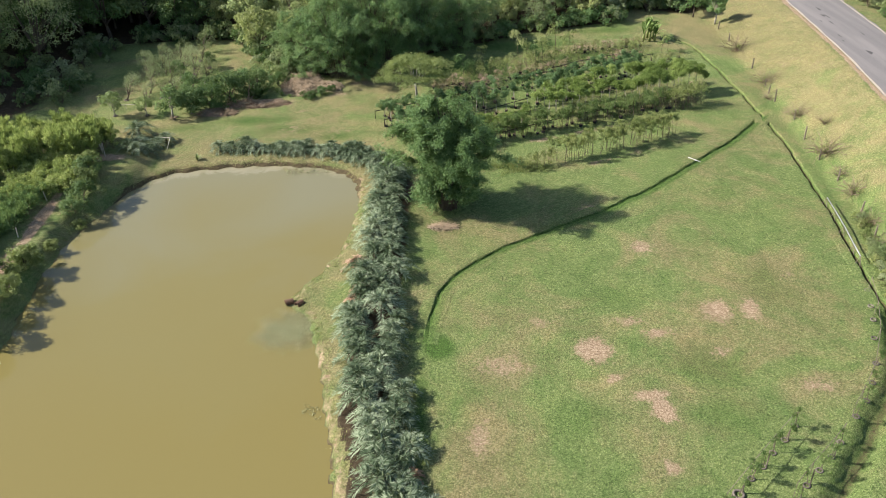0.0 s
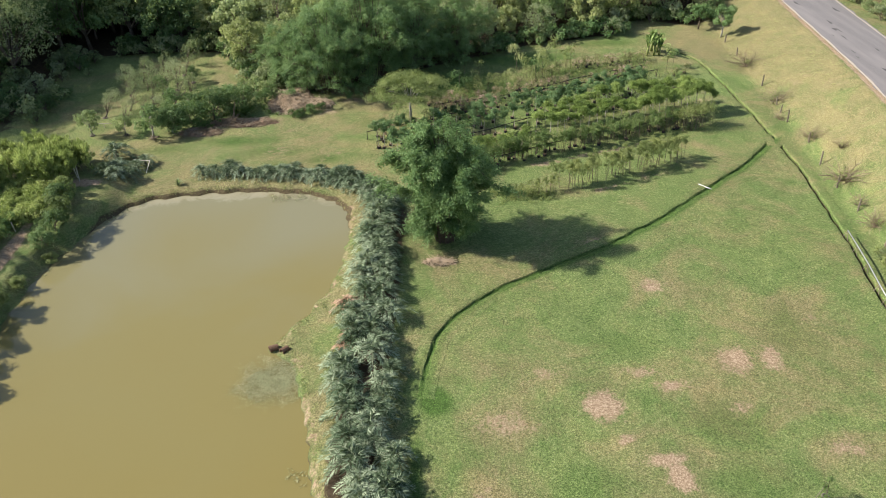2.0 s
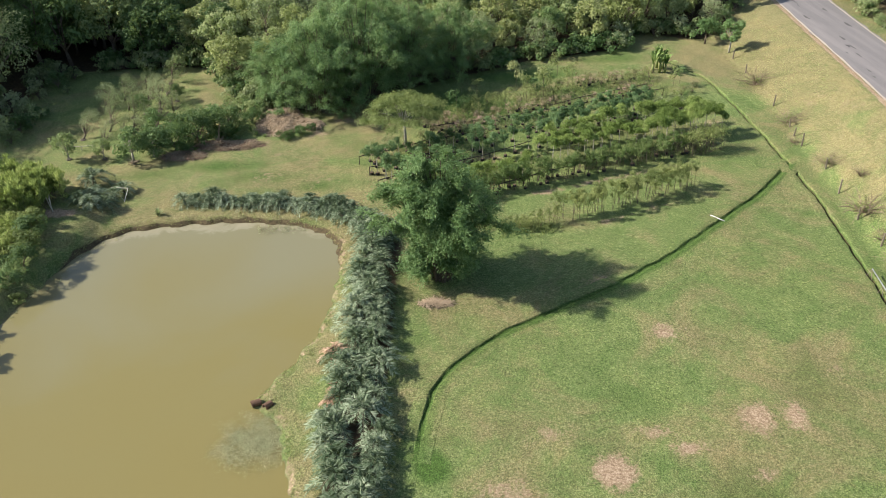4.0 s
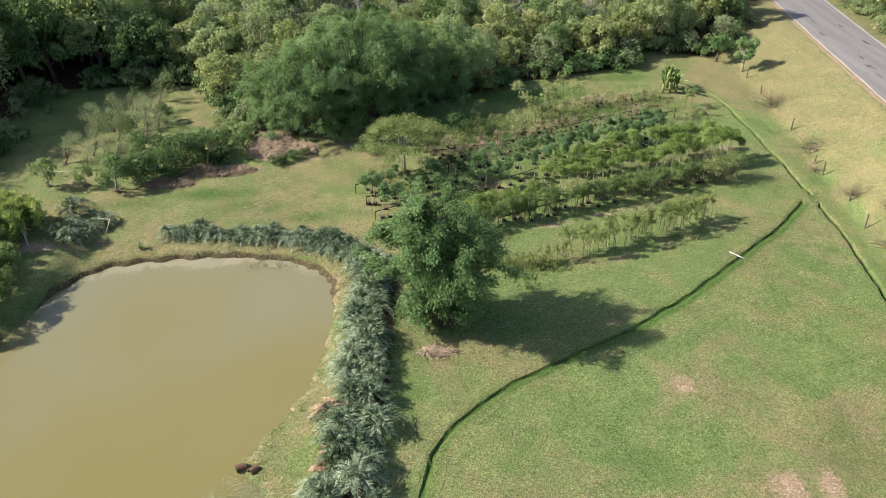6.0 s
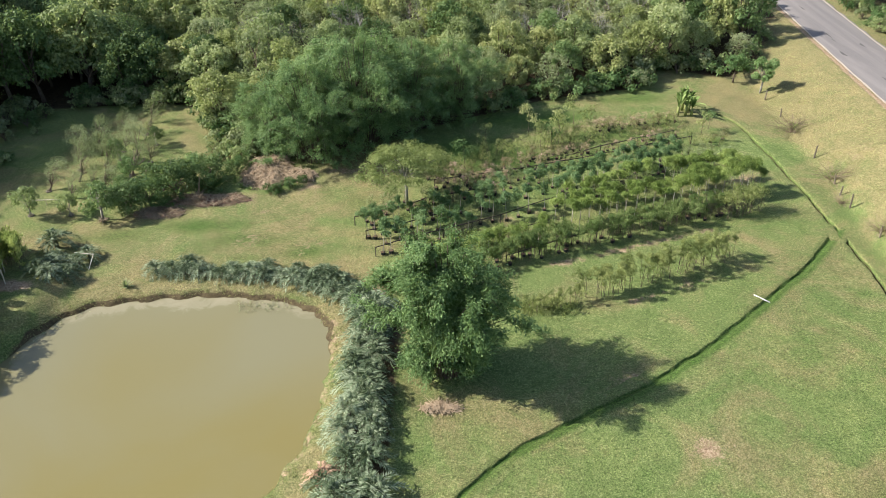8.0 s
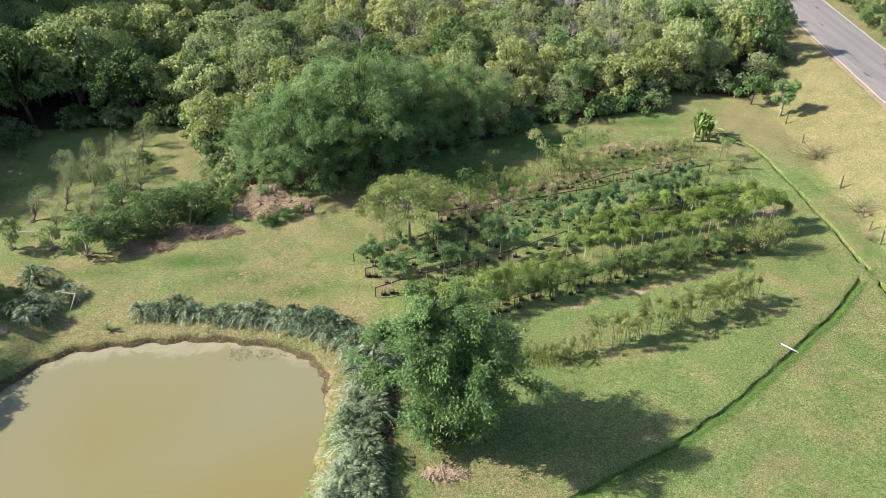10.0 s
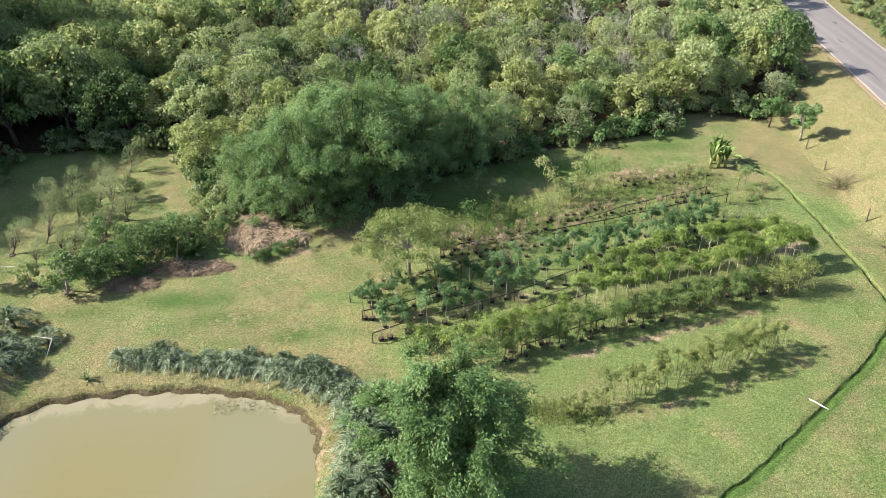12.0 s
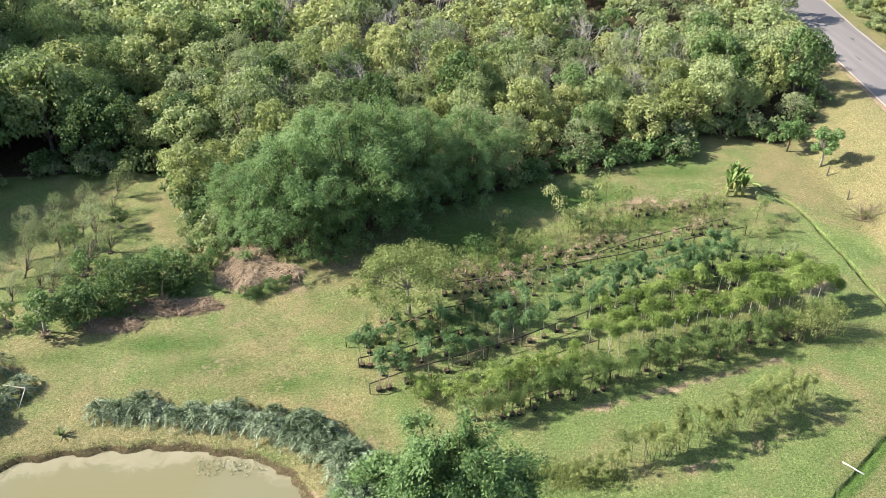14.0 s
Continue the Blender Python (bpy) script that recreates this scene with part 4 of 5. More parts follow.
place(umbrella_tree(8), -2.7, 87.2, 1.0, 0.7, 0, False)

# ---- woods ----
R = random.Random(23)
WL = "woodland tree with a dense rounded crown"
def wood_stock(n, seed, mat, label, h, r, clumps=64, per=52, leaf=0.82, trunk=0.2, flat=0.8):
    return Stock([broad_tree("woodland_tree", seed + k, h, r, leaf, mat, label, "tree", clumps, per, trunk, flat=flat, group="woodland trees") for k in range(n)])


woods = [
    (wood_stock(4, 100, LEAF_WOOD, "rounded mid-green woodland tree", 6.2, 2.7), 5),
    (wood_stock(3, 120, LEAF_YELLOW, "woodland tree with yellow-green leaf tips", 6.0, 2.6), 4),
    (wood_stock(2, 140, LEAF_GREY, "woodland tree with thin grey-green leaves", 6.2, 2.7, 60, 44, 0.66), 4.0),
    (wood_stock(3, 160, LEAF_DARK, "dark green dense woodland tree", 6.4, 2.8), 2.0),
]
weights = [w for _, w in woods]
placed, far_trees = [], []
tries = 0
dead = Stock([dead_tree(70 + k, 5.5) for k in range(3)])
while len(placed) < 560 and tries < 30000:
    tries += 1
    x, y = R.uniform(-80, 62), R.uniform(95, 196)
    if abs(x) > 32 + 0.36 * y:
        continue
    edge = float(np.interp(x, WOOD_EDGE_X, WOOD_EDGE_Y)) + 2.2
    if y < edge or x > float(road_x(y)) - (4.0 if y < 125 else 5.5 if y < 148 else 3.4):
        continue
    if any((x - a) ** 2 + (y - b) ** 2 < gap * gap for a, b, gap in placed):
        continue
    if -20 < x < 6 and y < 99 + 0.55 * (x + 20) + 4:
        continue
    if ((x + 58) / 8) ** 2 + ((y - 163) / 11) ** 2 < 1:  # a small meadow within the woods
        continue
    placed.append((x, y, 2.9 if y < 135 else 3.7))
    west = 1.0 + 0.35 * float(smooth(np.array((-30 - x) / 14)))
    s = R.uniform(0.6, 1.25) * west
    # mostly dark leaves in the north-west: the hillside's shade put into tree colour
    k = R.choices(range(4), [1, 1, 0.4, 6] if x < -30 and y < 138 else weights)[0]
    if -24 < x < 34 and 122 < y < 160 and R.random() < 0.11:
        dead.put(R, x, y, R.uniform(1.15, 1.6))
    elif y < 143:
        woods[k][0].put(R, x, y, s, s * R.uniform(0.85, 1.15))
    else:
        far_trees.append((R.choice(woods[k][0].obs), x, y, s, R.uniform(0, 6.28)))
for x, y in [(-23, 125), (-21.2, 126.5), (-12, 131), (2, 143), (20, 125.5), (-2, 130)]:
    dead.put(R, x, y, R.uniform(1.25, 1.6))
dead.done()
# tall trees on the hill to the west, which shade the slope
tall_trees = Stock([broad_tree("tall_tree", 180 + k, 15.0, 6.2, 0.78, (LEAF_DARK, LEAF_DARK, LEAF_WOOD)[k], "tall dark green tree on the wooded hillside", "tree", 120, 64, 0.18, group="tall trees on the hill") for k in range(3)])
for x, y, s in [(-66, 96, 1.1), (-68, 103, 1.2), (-67, 111, 1.2), (-70, 118, 1.25), (-72, 98, 1.3), (-75, 108, 1.35), (-74, 115, 1.35), (-65, 90.5, 1.0), (-72, 91, 1.1), (-80, 100, 1.35), (-79, 94, 1.25)]:
    tall_trees.put(R, x, y, s)
for x, y, s in [(-46, 121, 0.72), (-52, 126, 0.7), (-41, 127, 0.7), (-57, 119, 0.75), (-48, 133, 0.8), (-38, 119, 0.62), (-54, 103, 0.85), (-56, 109, 0.95), (-52, 114, 0.85), (-59, 101, 0.9), (-60, 115, 1.0), (-64, 124, 1.3), (-68, 130, 1.35), (-62, 136, 1.2), (-70, 138, 1.35), (-58, 129, 1.1), (-74, 125, 1.4), (-56, 140, 1.0)]:
    tall_trees.put(R, x, y, s)
tall_trees.done()
# far side of the road
for k in range(46):
    y = R.uniform(92, 190)
    x = float(road_x(y)) + ROAD_WIDTH + R.uniform(5.0, 16)
    far_trees.append((R.choice(woods[R.choice((0, 0, 1, 3))][0].obs), x, y, R.uniform(0.5, 1.0), R.uniform(0, 6.28)))


def far_woods(rows):
    """The woods further off, joined."""
    mats = [BARK, LEAF_WOOD, LEAF_YELLOW, LEAF_GREY, LEAF_DARK]
    vs, fs, ids, o = [], [], [], 0
    for ob, x, y, s, a in rows:
        for ch in ob.children:
            me = ch.data
            co = np.empty(len(me.vertices) * 3)
            me.vertices.foreach_get("co", co)
            co = co.reshape(-1, 3) * s
            faces = np.empty(len(me.loops), int)
            me.loops.foreach_get("vertex_index", faces)
            if me.materials[0] != BARK:  # every fourth leaf, and those larger
                leaf = co.reshape(-1, 3, 3)[::4]
                mid = leaf.mean(1, keepdims=True)
                co = (mid + (leaf - mid) * 1.75).reshape(-1, 3)
                quads = np.arange(len(co)).reshape(-1, 3)
            else:
                quads = faces[: len(faces) // 4 * 4].reshape(-1, 4) if all(len(p.vertices) == 4 for p in me.polygons) else None
            ca, sa = math.cos(a), math.sin(a)
            vs.append(np.stack([co[:, 0] * ca - co[:, 1] * sa + x, co[:, 0] * sa + co[:, 1] * ca + y, co[:, 2] + z_at(x, y)], 1))
            new_faces = (quads + o).tolist() if quads is not None else [tuple(v + o for v in p.vertices) for p in me.polygons]
            fs.extend(new_faces)
            ids.extend([mats.index(me.materials[0])] * len(new_faces))
            o += len(co)
    me = bpy.data.meshes.new("distant_woodland")
    me.from_pydata(np.concatenate(vs).tolist(), [], fs)
    for m in mats:
        me.materials.append(m)
    me.polygons.foreach_set("material_index", ids)
    tagged(new("distant_woodland", me), "dense green woodland stretching away behind the clearing", "woodland", kind="stuff")


far_woods(far_trees)
for st, _ in woods:
    st.done()

# low scrub at the foot of the woods
R = random.Random(31)
scrub = Stock([broad_tree("shrub", 200 + k, 1.9, 1.25, 0.75, m, "low leafy shrub at the edge of the woods", "shrub", 13, 32, 0.12, group="shrubs at the wood's edge") for k, m in enumerate((LEAF_WOOD, LEAF_DARK, LEAF_BAMBOO, LEAF_GREY))])
for k in range(150):
    x = R.uniform(-44, 46)
    y = float(np.interp(x, WOOD_EDGE_X, WOOD_EDGE_Y)) + R.uniform(-0.3, 2.0)
    if -12 < x < 6 and R.random() < 0.7:
        continue
    scrub.put(R, x, y, R.uniform(0.6, 1.45))
for x, y, s in [(-20.5, 100.5, 1.0), (-22.4, 101.0, 1.2), (-19.5, 98.8, 0.9), (-24, 103.5, 1.3), (-22, 98.6, 1.0), (-20.6, 96.8, 1.0), (-18.2, 101.5, 1.2), (-15.8, 90.2, 0.5), (-16.6, 90.6, 0.45), (-14.6, 91.3, 0.4)]:
    scrub.put(R, x, y, s)
for k in range(85):
    y = R.uniform(92, 172)
    scrub.put(R, float(road_x(y)) + ROAD_WIDTH + R.uniform(1.9, 6.5), y, R.uniform(0.55, 1.2))
for k in range(60):
    x, y = R.uniform(-62, -45), R.uniform(90, 112)
    scrub.put(R, x, y, R.uniform(0.5, 1.3))
for k in range(14):
    scrub.put(R, R.uniform(-24.5, -18.6), R.uniform(94.5, 101.5), R.uniform(0.45, 0.95))
scrub.done()

# ---- nursery ----
R = random.Random(47)
LIME_L = "young nursery tree with a lime-green tufted crown on a pale stem"


def stock(count, seed, *args, **kw):
    return Stock([potted_sapling(seed + k, *args, **kw) for k in range(count)])


def along(line, gap, jitter, offs=(0.0,), skip=0.05):
    """Places along a bent line, in one or more files beside each other."""
    seg = [(Vector(a), Vector(b)) for a, b in zip(line, line[1:])]
    for off in offs:
        carry = R.uniform(0, gap)
        for a, b in seg:
            d = (b - a).normalized()
            n = Vector((-d.y, d.x))
            s = carry
            while s < (b - a).length:
                if R.random() > skip:
                    p = a + d * (s + R.uniform(-jitter, jitter)) + n * (off + R.uniform(-jitter, jitter))
                    yield p.x, p.y
                s += gap
            carry = s - (b - a).length


front = stock(4, 300, 2.8, 0.46, 1.05, LEAF_OLIVE, "slender nursery tree with yellow-green bushy top and thin stems", "nursery front row", stems=2, n=1150, pot=False, leaf=0.11, tall=0.0, name="slender_shrub")
for x, y in along([(10.4, 70.9), (11.6, 71.1), (15.2, 72.7), (19.4, 74.5), (23.9, 76.3), (25.4, 76.9)], 0.72, 0.12, (0.0, 0.6)):
    front.put(R, x, y, R.uniform(0.85, 1.05) * (0.62 if x < 11.6 else 1.0))
for x, y in along([(7.6, 70.0), (10.4, 70.8)], 0.55, 0.15, (0.0, 0.6)):
    front.put(R, x, y, R.uniform(0.35, 0.55))
front.done()
second = stock(4, 310, 2.5, 0.46, 1.0, LEAF_HEDGE, "bushy green nursery sapling in a close row", "nursery second row", stems=2, n=820, leaf=0.11, pot=False, name="nursery_bush")
second_p = stock(2, 316, 2.1, 0.42, 1.0, LEAF_HEDGE, "bushy green nursery sapling in a black pot", "nursery second row", n=420, leaf=0.12, name="potted_bush")
for x, y in along([(1.9, 74.2), (6.4, 76.1), (10.6, 77.5), (16.9, 79.6), (21.5, 81.4), (27.4, 83.4)], 0.58, 0.12, (0.75, 1.5), 0.05):
    (second_p if R.random() < 0.3 else second).put(R, x, y, R.uniform(0.75, 1.15))
second.done()
second_p.done()
yel = stock(2, 318, 2.8, 0.7, 1.1, LEAF_OLIVE, "yellow-green nursery shrub at the end of a row", "nursery second row", stems=4, n=480, leaf=0.15, pot=False, name="yellow_shrub")
for x, y in along([(26.5, 83.2), (30.4, 84.6)], 0.7, 0.2, (0.0, 0.8)):
    yel.put(R, x, y, R.uniform(0.8, 1.1))
yel.done()
lime = stock(4, 320, 3.5, 0.66, 0.8, LEAF_LIME, LIME_L, "nursery lime-green rows", n=1150, pot=False, bark=PALE_BARK, leaf=0.30, slim=0.15, name="tufted_sapling")
for x, y in along([(10.6, 81.3), (13.8, 82.4), (18.5, 84.2), (22.6, 85.2), (26.6, 86.4), (31.3, 88.0)], 0.95, 0.1, (0.0, 1.3), 0.04):
    lime.put(R, x, y, R.uniform(0.8, 1.1))
for x, y in along([(11.8, 84.6), (18.8, 87.3), (23.7, 88.4), (30.5, 90.8)], 0.95, 0.1, (0.7,), 0.05):
    lime.put(R, x, y, R.uniform(0.8, 1.08))
for x, y in [(9.7, 81.3), (7.0, 79.0), (5.4, 79.4), (9.0, 79.6), (3.2, 77.2), (4.6, 77.8)]:
    lime.put(R, x, y, R.uniform(0.6, 0.9))
lime.done()
low = stock(3, 330, 1.6, 0.5, 0.9, LEAF_LIME, "low lime-green feathery nursery plant", "nursery low plants", stems=3, n=520, pot=False, leaf=0.14, name="feathery_plant")
for x, y in along([(-2.0, 78.0), (1.5, 78.4), (5.5, 79.8), (10.0, 81.6)], 0.8, 0.25, (-0.4, 0.5), 0.12):
    low.put(R, x, y, R.uniform(0.7, 1.15))
low.done()
blue = stock(4, 340, 3.0, 0.55, 1.0, LEAF_BLUE, "nursery tree with blue-green feathery crown in a black pot", "nursery blue-green rows", n=720, bark=PALE_BARK, leaf=0.18, name="feathery_sapling")
for x, y in along([(3.6, 83.3), (7.6, 84.5), (11.9, 86.4)], 1.3, 0.15, (0.0,), 0.05):
    blue.put(R, x, y, R.uniform(0.95, 1.2))
for x, y in along([(12.0, 87.6), (16.8, 89.6), (21.5, 91.6), (25.5, 93.3)], 0.85, 0.2, (0.0, 1.1, 2.1), 0.1):
    blue.put(R, x, y, R.uniform(0.72, 1.0))
for x, y in [(-4.6, 78.8), (-3.9, 79.0), (-2.6, 79.6), (-1.0, 80.2), (0.3, 80.7), (1.8, 81.6), (3.0, 82.1), (-6.0, 81.4), (-5.4, 81.3), (-3.6, 82.4), (-2.2, 83.0), (-4.4, 80.4), (-3.2, 81.0), (-1.6, 81.8), (0.2, 82.6), (-4.8, 82.0), (-0.2, 84.4), (1.4, 85.0), (3.4, 85.0), (5.2, 85.8), (-3.4, 84.0), (-5.6, 82.9), (-1.2, 83.6), (0.6, 84.2), (2.4, 85.4), (4.4, 86.2), (6.6, 87.0), (8.8, 88.0), (10.6, 88.6), (1.8, 83.4)]:
    blue.put(R, x, y, R.uniform(0.75, 1.2))
blue.done()
grey = stock(3, 350, 1.9, 0.5, 1.0, LEAF_GREY, "thin grey-green nursery sapling in a black pot", "nursery small pots", n=130, leaf=0.17, name="potted_sapling")
for x, y in along([(-6.8, 84.0), (-3.4, 86.0), (1.2, 87.6), (6.0, 89.2), (11.5, 91.2)], 1.0, 0.2, (0.0, 1.3), 0.2):
    grey.put(R, x, y, R.uniform(0.7, 1.1))
for x, y in along([(13.5, 85.9), (19.0, 88.3), (24.5, 90.4)], 1.0, 0.2, (0.6,), 0.3):
    grey.put(R, x, y, R.uniform(0.8, 1.1))
for x, y in along([(24.8, 94.3), (31.0, 93.6)], 0.8, 0.3, (0.0, 0.9, 1.8), 0.2):
    grey.put(R, x, y, R.uniform(0.6, 0.9))
grey.done()
pink = stock(3, 360, 1.35, 0.5, 0.8, LEAF_PINK, "small pinkish-brown nursery shrub in a black pot", "nursery pink shrubs", n=150, leaf=0.16, name="pink_shrub")
for x, y in along([(-0.2, 90.0), (3.1, 90.7), (8.3, 92.0), (11.9, 94.4)], 0.8, 0.2, (0.0, 1.1, 2.2), 0.2):
    pink.put(R, x, y, R.uniform(0.8, 1.25))
for x, y in along([(11.9, 95.7), (17.2, 97.2), (23.8, 98.8), (26.8, 99.4)], 0.75, 0.15, (0.0, 1.0), 0.25):
    pink.put(R, x, y, R.uniform(0.6, 1.0))
for x, y in along([(18.0, 102.2), (27.5, 104.0)], 0.9, 0.3, (0.0, 0.8), 0.25):
    pink.put(R, x, y, R.uniform(0.7, 1.2))
for x, y in [(-2.0, 85.3), (-1.2, 85.6), (-0.4, 85.5), (-5.8, 83.6), (-5.0, 84.0), (5.0, 88.4), (5.8, 88.7), (31.4, 99.4), (30.0, 99.0)]:
    pink.put(R, x, y, R.uniform(0.9, 1.3))
pink.done()
green = stock(4, 370, 1.7, 0.42, 1.2, LEAF_OLIVE, "upright yellow-green nursery shrub", "nursery rear rows", stems=2, n=210, pot=False, leaf=0.14, tall=1.0, name="upright_shrub")
for x, y in along([(1.5, 93.0), (5.9, 95.8), (11.2, 97.9), (16.9, 100.4), (22.5, 102.0), (27.5, 102.8)], 0.8, 0.35, (-0.6, 0.5, 1.5), 0.22):
    green.put(R, x, y, R.uniform(0.6, 1.15))
for x, y in along([(12.5, 94.2), (19.0, 96.2), (27.8, 98.4)], 0.9, 0.25, (0.0,), 0.2):
    green.put(R, x, y, R.uniform(0.5, 0.9))
for x, y in along([(27.5, 97.2), (31.5, 98.6)], 0.8, 0.4, (0.0, 0.9), 0.3):
    green.put(R, x, y, R.uniform(0.5, 0.8))
green.done()
young = Stock([potted_sapling(380 + k, 3.0, 1.0, 1.5, (LEAF_YELLOW, LEAF_OLIVE, LEAF_BAMBOO)[k], "thin young tree standing alone in the grass", "young trees behind the nursery", n=260, pot=False, leaf=0.24, name="young_tree") for k in range(3)])
for x, y, s in [(3.9, 101.6, 0.85), (5.6, 100.0, 0.8), (10.6, 102.4, 1.2), (14.1, 103.6, 0.8), (15.9, 104.2, 1.15), (17.6, 103.2, 0.95), (3.1, 93.4, 1.25), (11.4, 98.2, 1.15), (13.6, 99.6, 1.2), (12.6, 98.4, 1.0), (29.6, 101.2, 0.9), (30.6, 102.0, 0.8), (8.8, 96.4, 0.9)]:
    young.put(R, x, y, s)
young.done()


def rail(line, z, label="low dark timber rail on posts between nursery rows", mat=None, post_gap=2.2, group="nursery rails", thick=0.04):
    root = thing("plant_rail", label, "rail", group)
    a, b = Vector(line[0]), Vector(line[-1])
    pts = []
    for (px, py), (qx, qy) in zip(line, line[1:]):
        n = max(1, int(math.hypot(qx - px, qy - py) / post_gap))
        pts += [(px + (qx - px) * i / n, py + (qy - py) * i / n) for i in range(n)]
    pts.append(line[-1])
    bar = Mesh()
    bar.tube([(x, y, z_at(x, y) + z + R.uniform(-0.03, 0.03)) for x, y in pts], thick, thick * 0.85, 5)
    part("rail", bar, mat or OLD_TIMBER, root)
    for x, y in pts:
        p = Mesh()
        g = z_at(x, y)
        p.tube([(x, y, g - 0.1), (x, y, g + z * 0.5), (x + 0.01, y, g + z + 0.03)], thick, thick * 0.8, 5)
        part("post", p, mat or OLD_TIMBER, root)
    return root


for line in ([(-5.2, 78.5), (-2.4, 80.0), (0.7, 81.3), (6.0, 83.6), (11.4, 86.5)], [(3.5, 79.5), (7.5, 81.2), (11.7, 83.0)], [(-7.4, 83.6), (-2.4, 85.7), (-0.5, 87.0), (4.0, 88.4)], [(-6.2, 81.2), (-3.0, 82.3), (1.2, 84.4)],
             [(12.0, 86.8), (14.4, 87.9), (22.9, 90.8)], [(0.0, 90.4), (5.0, 91.4), (10.4, 92.9), (19.9, 96.0), (27.7, 98.6)], [(13.6, 94.9), (17.6, 96.9), (26.1, 100.1)], [(27.3, 92.7), (30.0, 93.5)], [(6.0, 76.9), (12, 79.6), (19, 82.3), (27.5, 85.6)]):
    rail(line, 0.95, mat=DARK_TIMBER, thick=0.05)

# ---- white pipe over the drain, clay pipes at the water ----
pm = Mesh()
pm.tube([(25.45, 71.75, 0.58), (26.4, 70.75, 0.56)], 0.05, 0.05, 10)
solid("plastic_pipe", pm, WHITE_PIPE, "white plastic pipe laid across the grassy drain", "pipe", smooth=True)
for k, (x, y) in enumerate([(-12.35, 50.0), (-11.5, 49.75)]):
    root = thing("clay_pipe", "broken brown clay pipe lying at the water's edge", "pipe", "clay pipes at the pond")
    m = Mesh()
    n = 12
    a0 = 0.5 + k * 0.4
    ax, pe = Vector((math.cos(a0), math.sin(a0) * 0.6, 0.05)), Vector((-math.sin(a0), math.cos(a0), 0))
    rings = []
    for s, r in ((-0.36, 0.25), (0.36, 0.24), (0.36, 0.17), (-0.36, 0.18)):
        rings.append([tuple(ax * s + pe * r * math.cos(i * math.tau / n) + Vector((0, 0, r * math.sin(i * math.tau / n)))) for i in range(n)])
    m.add([v for q in rings for v in q], [(q * n + i, q * n + (i + 1) % n, ((q + 1) % 4) * n + (i + 1) % n, ((q + 1) % 4) * n + i) for q in range(4) for i in range(n)])
    part("pipe_shell", m, CLAY, root)
    root.matrix_basis = Matrix.Translation((x, y, 0.26))

# ---- weeds on the pond and along its edge ----
rng = np.random.default_rng(90)


def grass_stuff(name, label, pts, length, width, mat, blades, up=1.2, droop=0.3, base=None, spread=0.12):
    """Tufts of blades at many places, one mesh."""
    m = Mesh()
    xy = np.repeat(np.array(pts), blades, 0) + rng.normal(size=(len(pts) * blades, 2)) * spread
    z = height(xy[:, 0], xy[:, 1]) - 0.02 if base is None else np.full(len(xy), base)
    d = rng.normal(size=(len(xy), 3)) * np.array([0.6, 0.6, 0.2]) + np.array([0, 0, up])
    m.leaves(np.column_stack([xy, z]), d, length, width, rng, droop, rng.normal(size=(len(xy), 3)) * 0.5 + np.array([0, 0, 1.0 if up < 0.5 else 0.3]))
    return solid(name, m, mat, label, "grass", kind="stuff")


mat_pts = []
while len(mat_pts) < 1500:
    x, y = rng.normal(-11.6, 1.8), rng.normal(46.8, 1.5)
    e = ((x + 11.6) / 3.4) ** 2 + ((y - 47.0 - 0.25 * (x + 11)) / 2.7) ** 2 + 0.35 * math.sin(x * 2.3) * math.sin(y * 2.9)
    if e < rng.uniform(0.3, 1.15) and float(pond_dist(np.array([x]), np.array([y]))[0]) < 0.4:
        mat_pts.append((x, y))
grass_stuff("floating_weed", "mat of pale grey-green weed floating on the pond", mat_pts, 0.15, 0.022, LEAF_WEED, 9, 0.1, 0.0, 0.03, 0.2)
edge_pts, weed_pts = [], []
for (ax, ay), (bx, by) in zip(POND, POND[1:]):
    ln = math.hypot(bx - ax, by - ay)
    if not 30 < ay < 76:
        continue
    for i in range(int(ln * 9)):
        t = rng.random()
        nx, ny = (by - ay) / ln, -(bx - ax) / ln
        o = abs(rng.normal()) * 0.5 + 0.1
        edge_pts.append((ax + (bx - ax) * t + nx * o, ay + (by - ay) * t + ny * o))
        if rng.random() < 0.3 and ax < -28:
            weed_pts.append((ax + (bx - ax) * t - nx * o * 1.2, ay + (by - ay) * t - ny * o * 1.2))
grass_stuff("bank_grass", "rough grass along the pond's bank", edge_pts, 0.26, 0.035, GRASS_LONG, 7)
grass_stuff("shore_weed", "pale weed in the shallow water by the bank", weed_pts + [(-8.9 + rng.normal() * 0.7, 38 + rng.normal() * 0.4) for _ in range(10)] + [(-14 + rng.normal() * 1.2, 72.6 + rng.normal() * 0.4) for _ in range(60)], 0.22, 0.04, LEAF_WEED, 7, 0.3, 0.05, 0.03)
drain_pts = []
for line in (TRENCH_A, TRENCH_B, DITCH):
    wide = 0.8 if line is DITCH else 0.24
    for (ax, ay), (bx, by) in zip(line, line[1:]):
        ln = math.hypot(bx - ax, by - ay)
        for i in range(int(ln * 9)):
            t, o = rng.random(), rng.choice((-1, 1)) * (wide + abs(rng.normal()) * 0.25)
            drain_pts.append((ax + (bx - ax) * t - (by - ay) / ln * o, ay + (by - ay) * t + (bx - ax) / ln * o))
grass_stuff("drain_grass", "longer green grass overhanging the drains", drain_pts, 0.2, 0.035, GRASS_LUSH, 5)
slope = [(rng.uniform(38.5, 47), rng.uniform(62, 128)) for _ in range(2600)]
slope = [(x, y) for x, y in slope if x < float(road_x(y)) - 0.8]
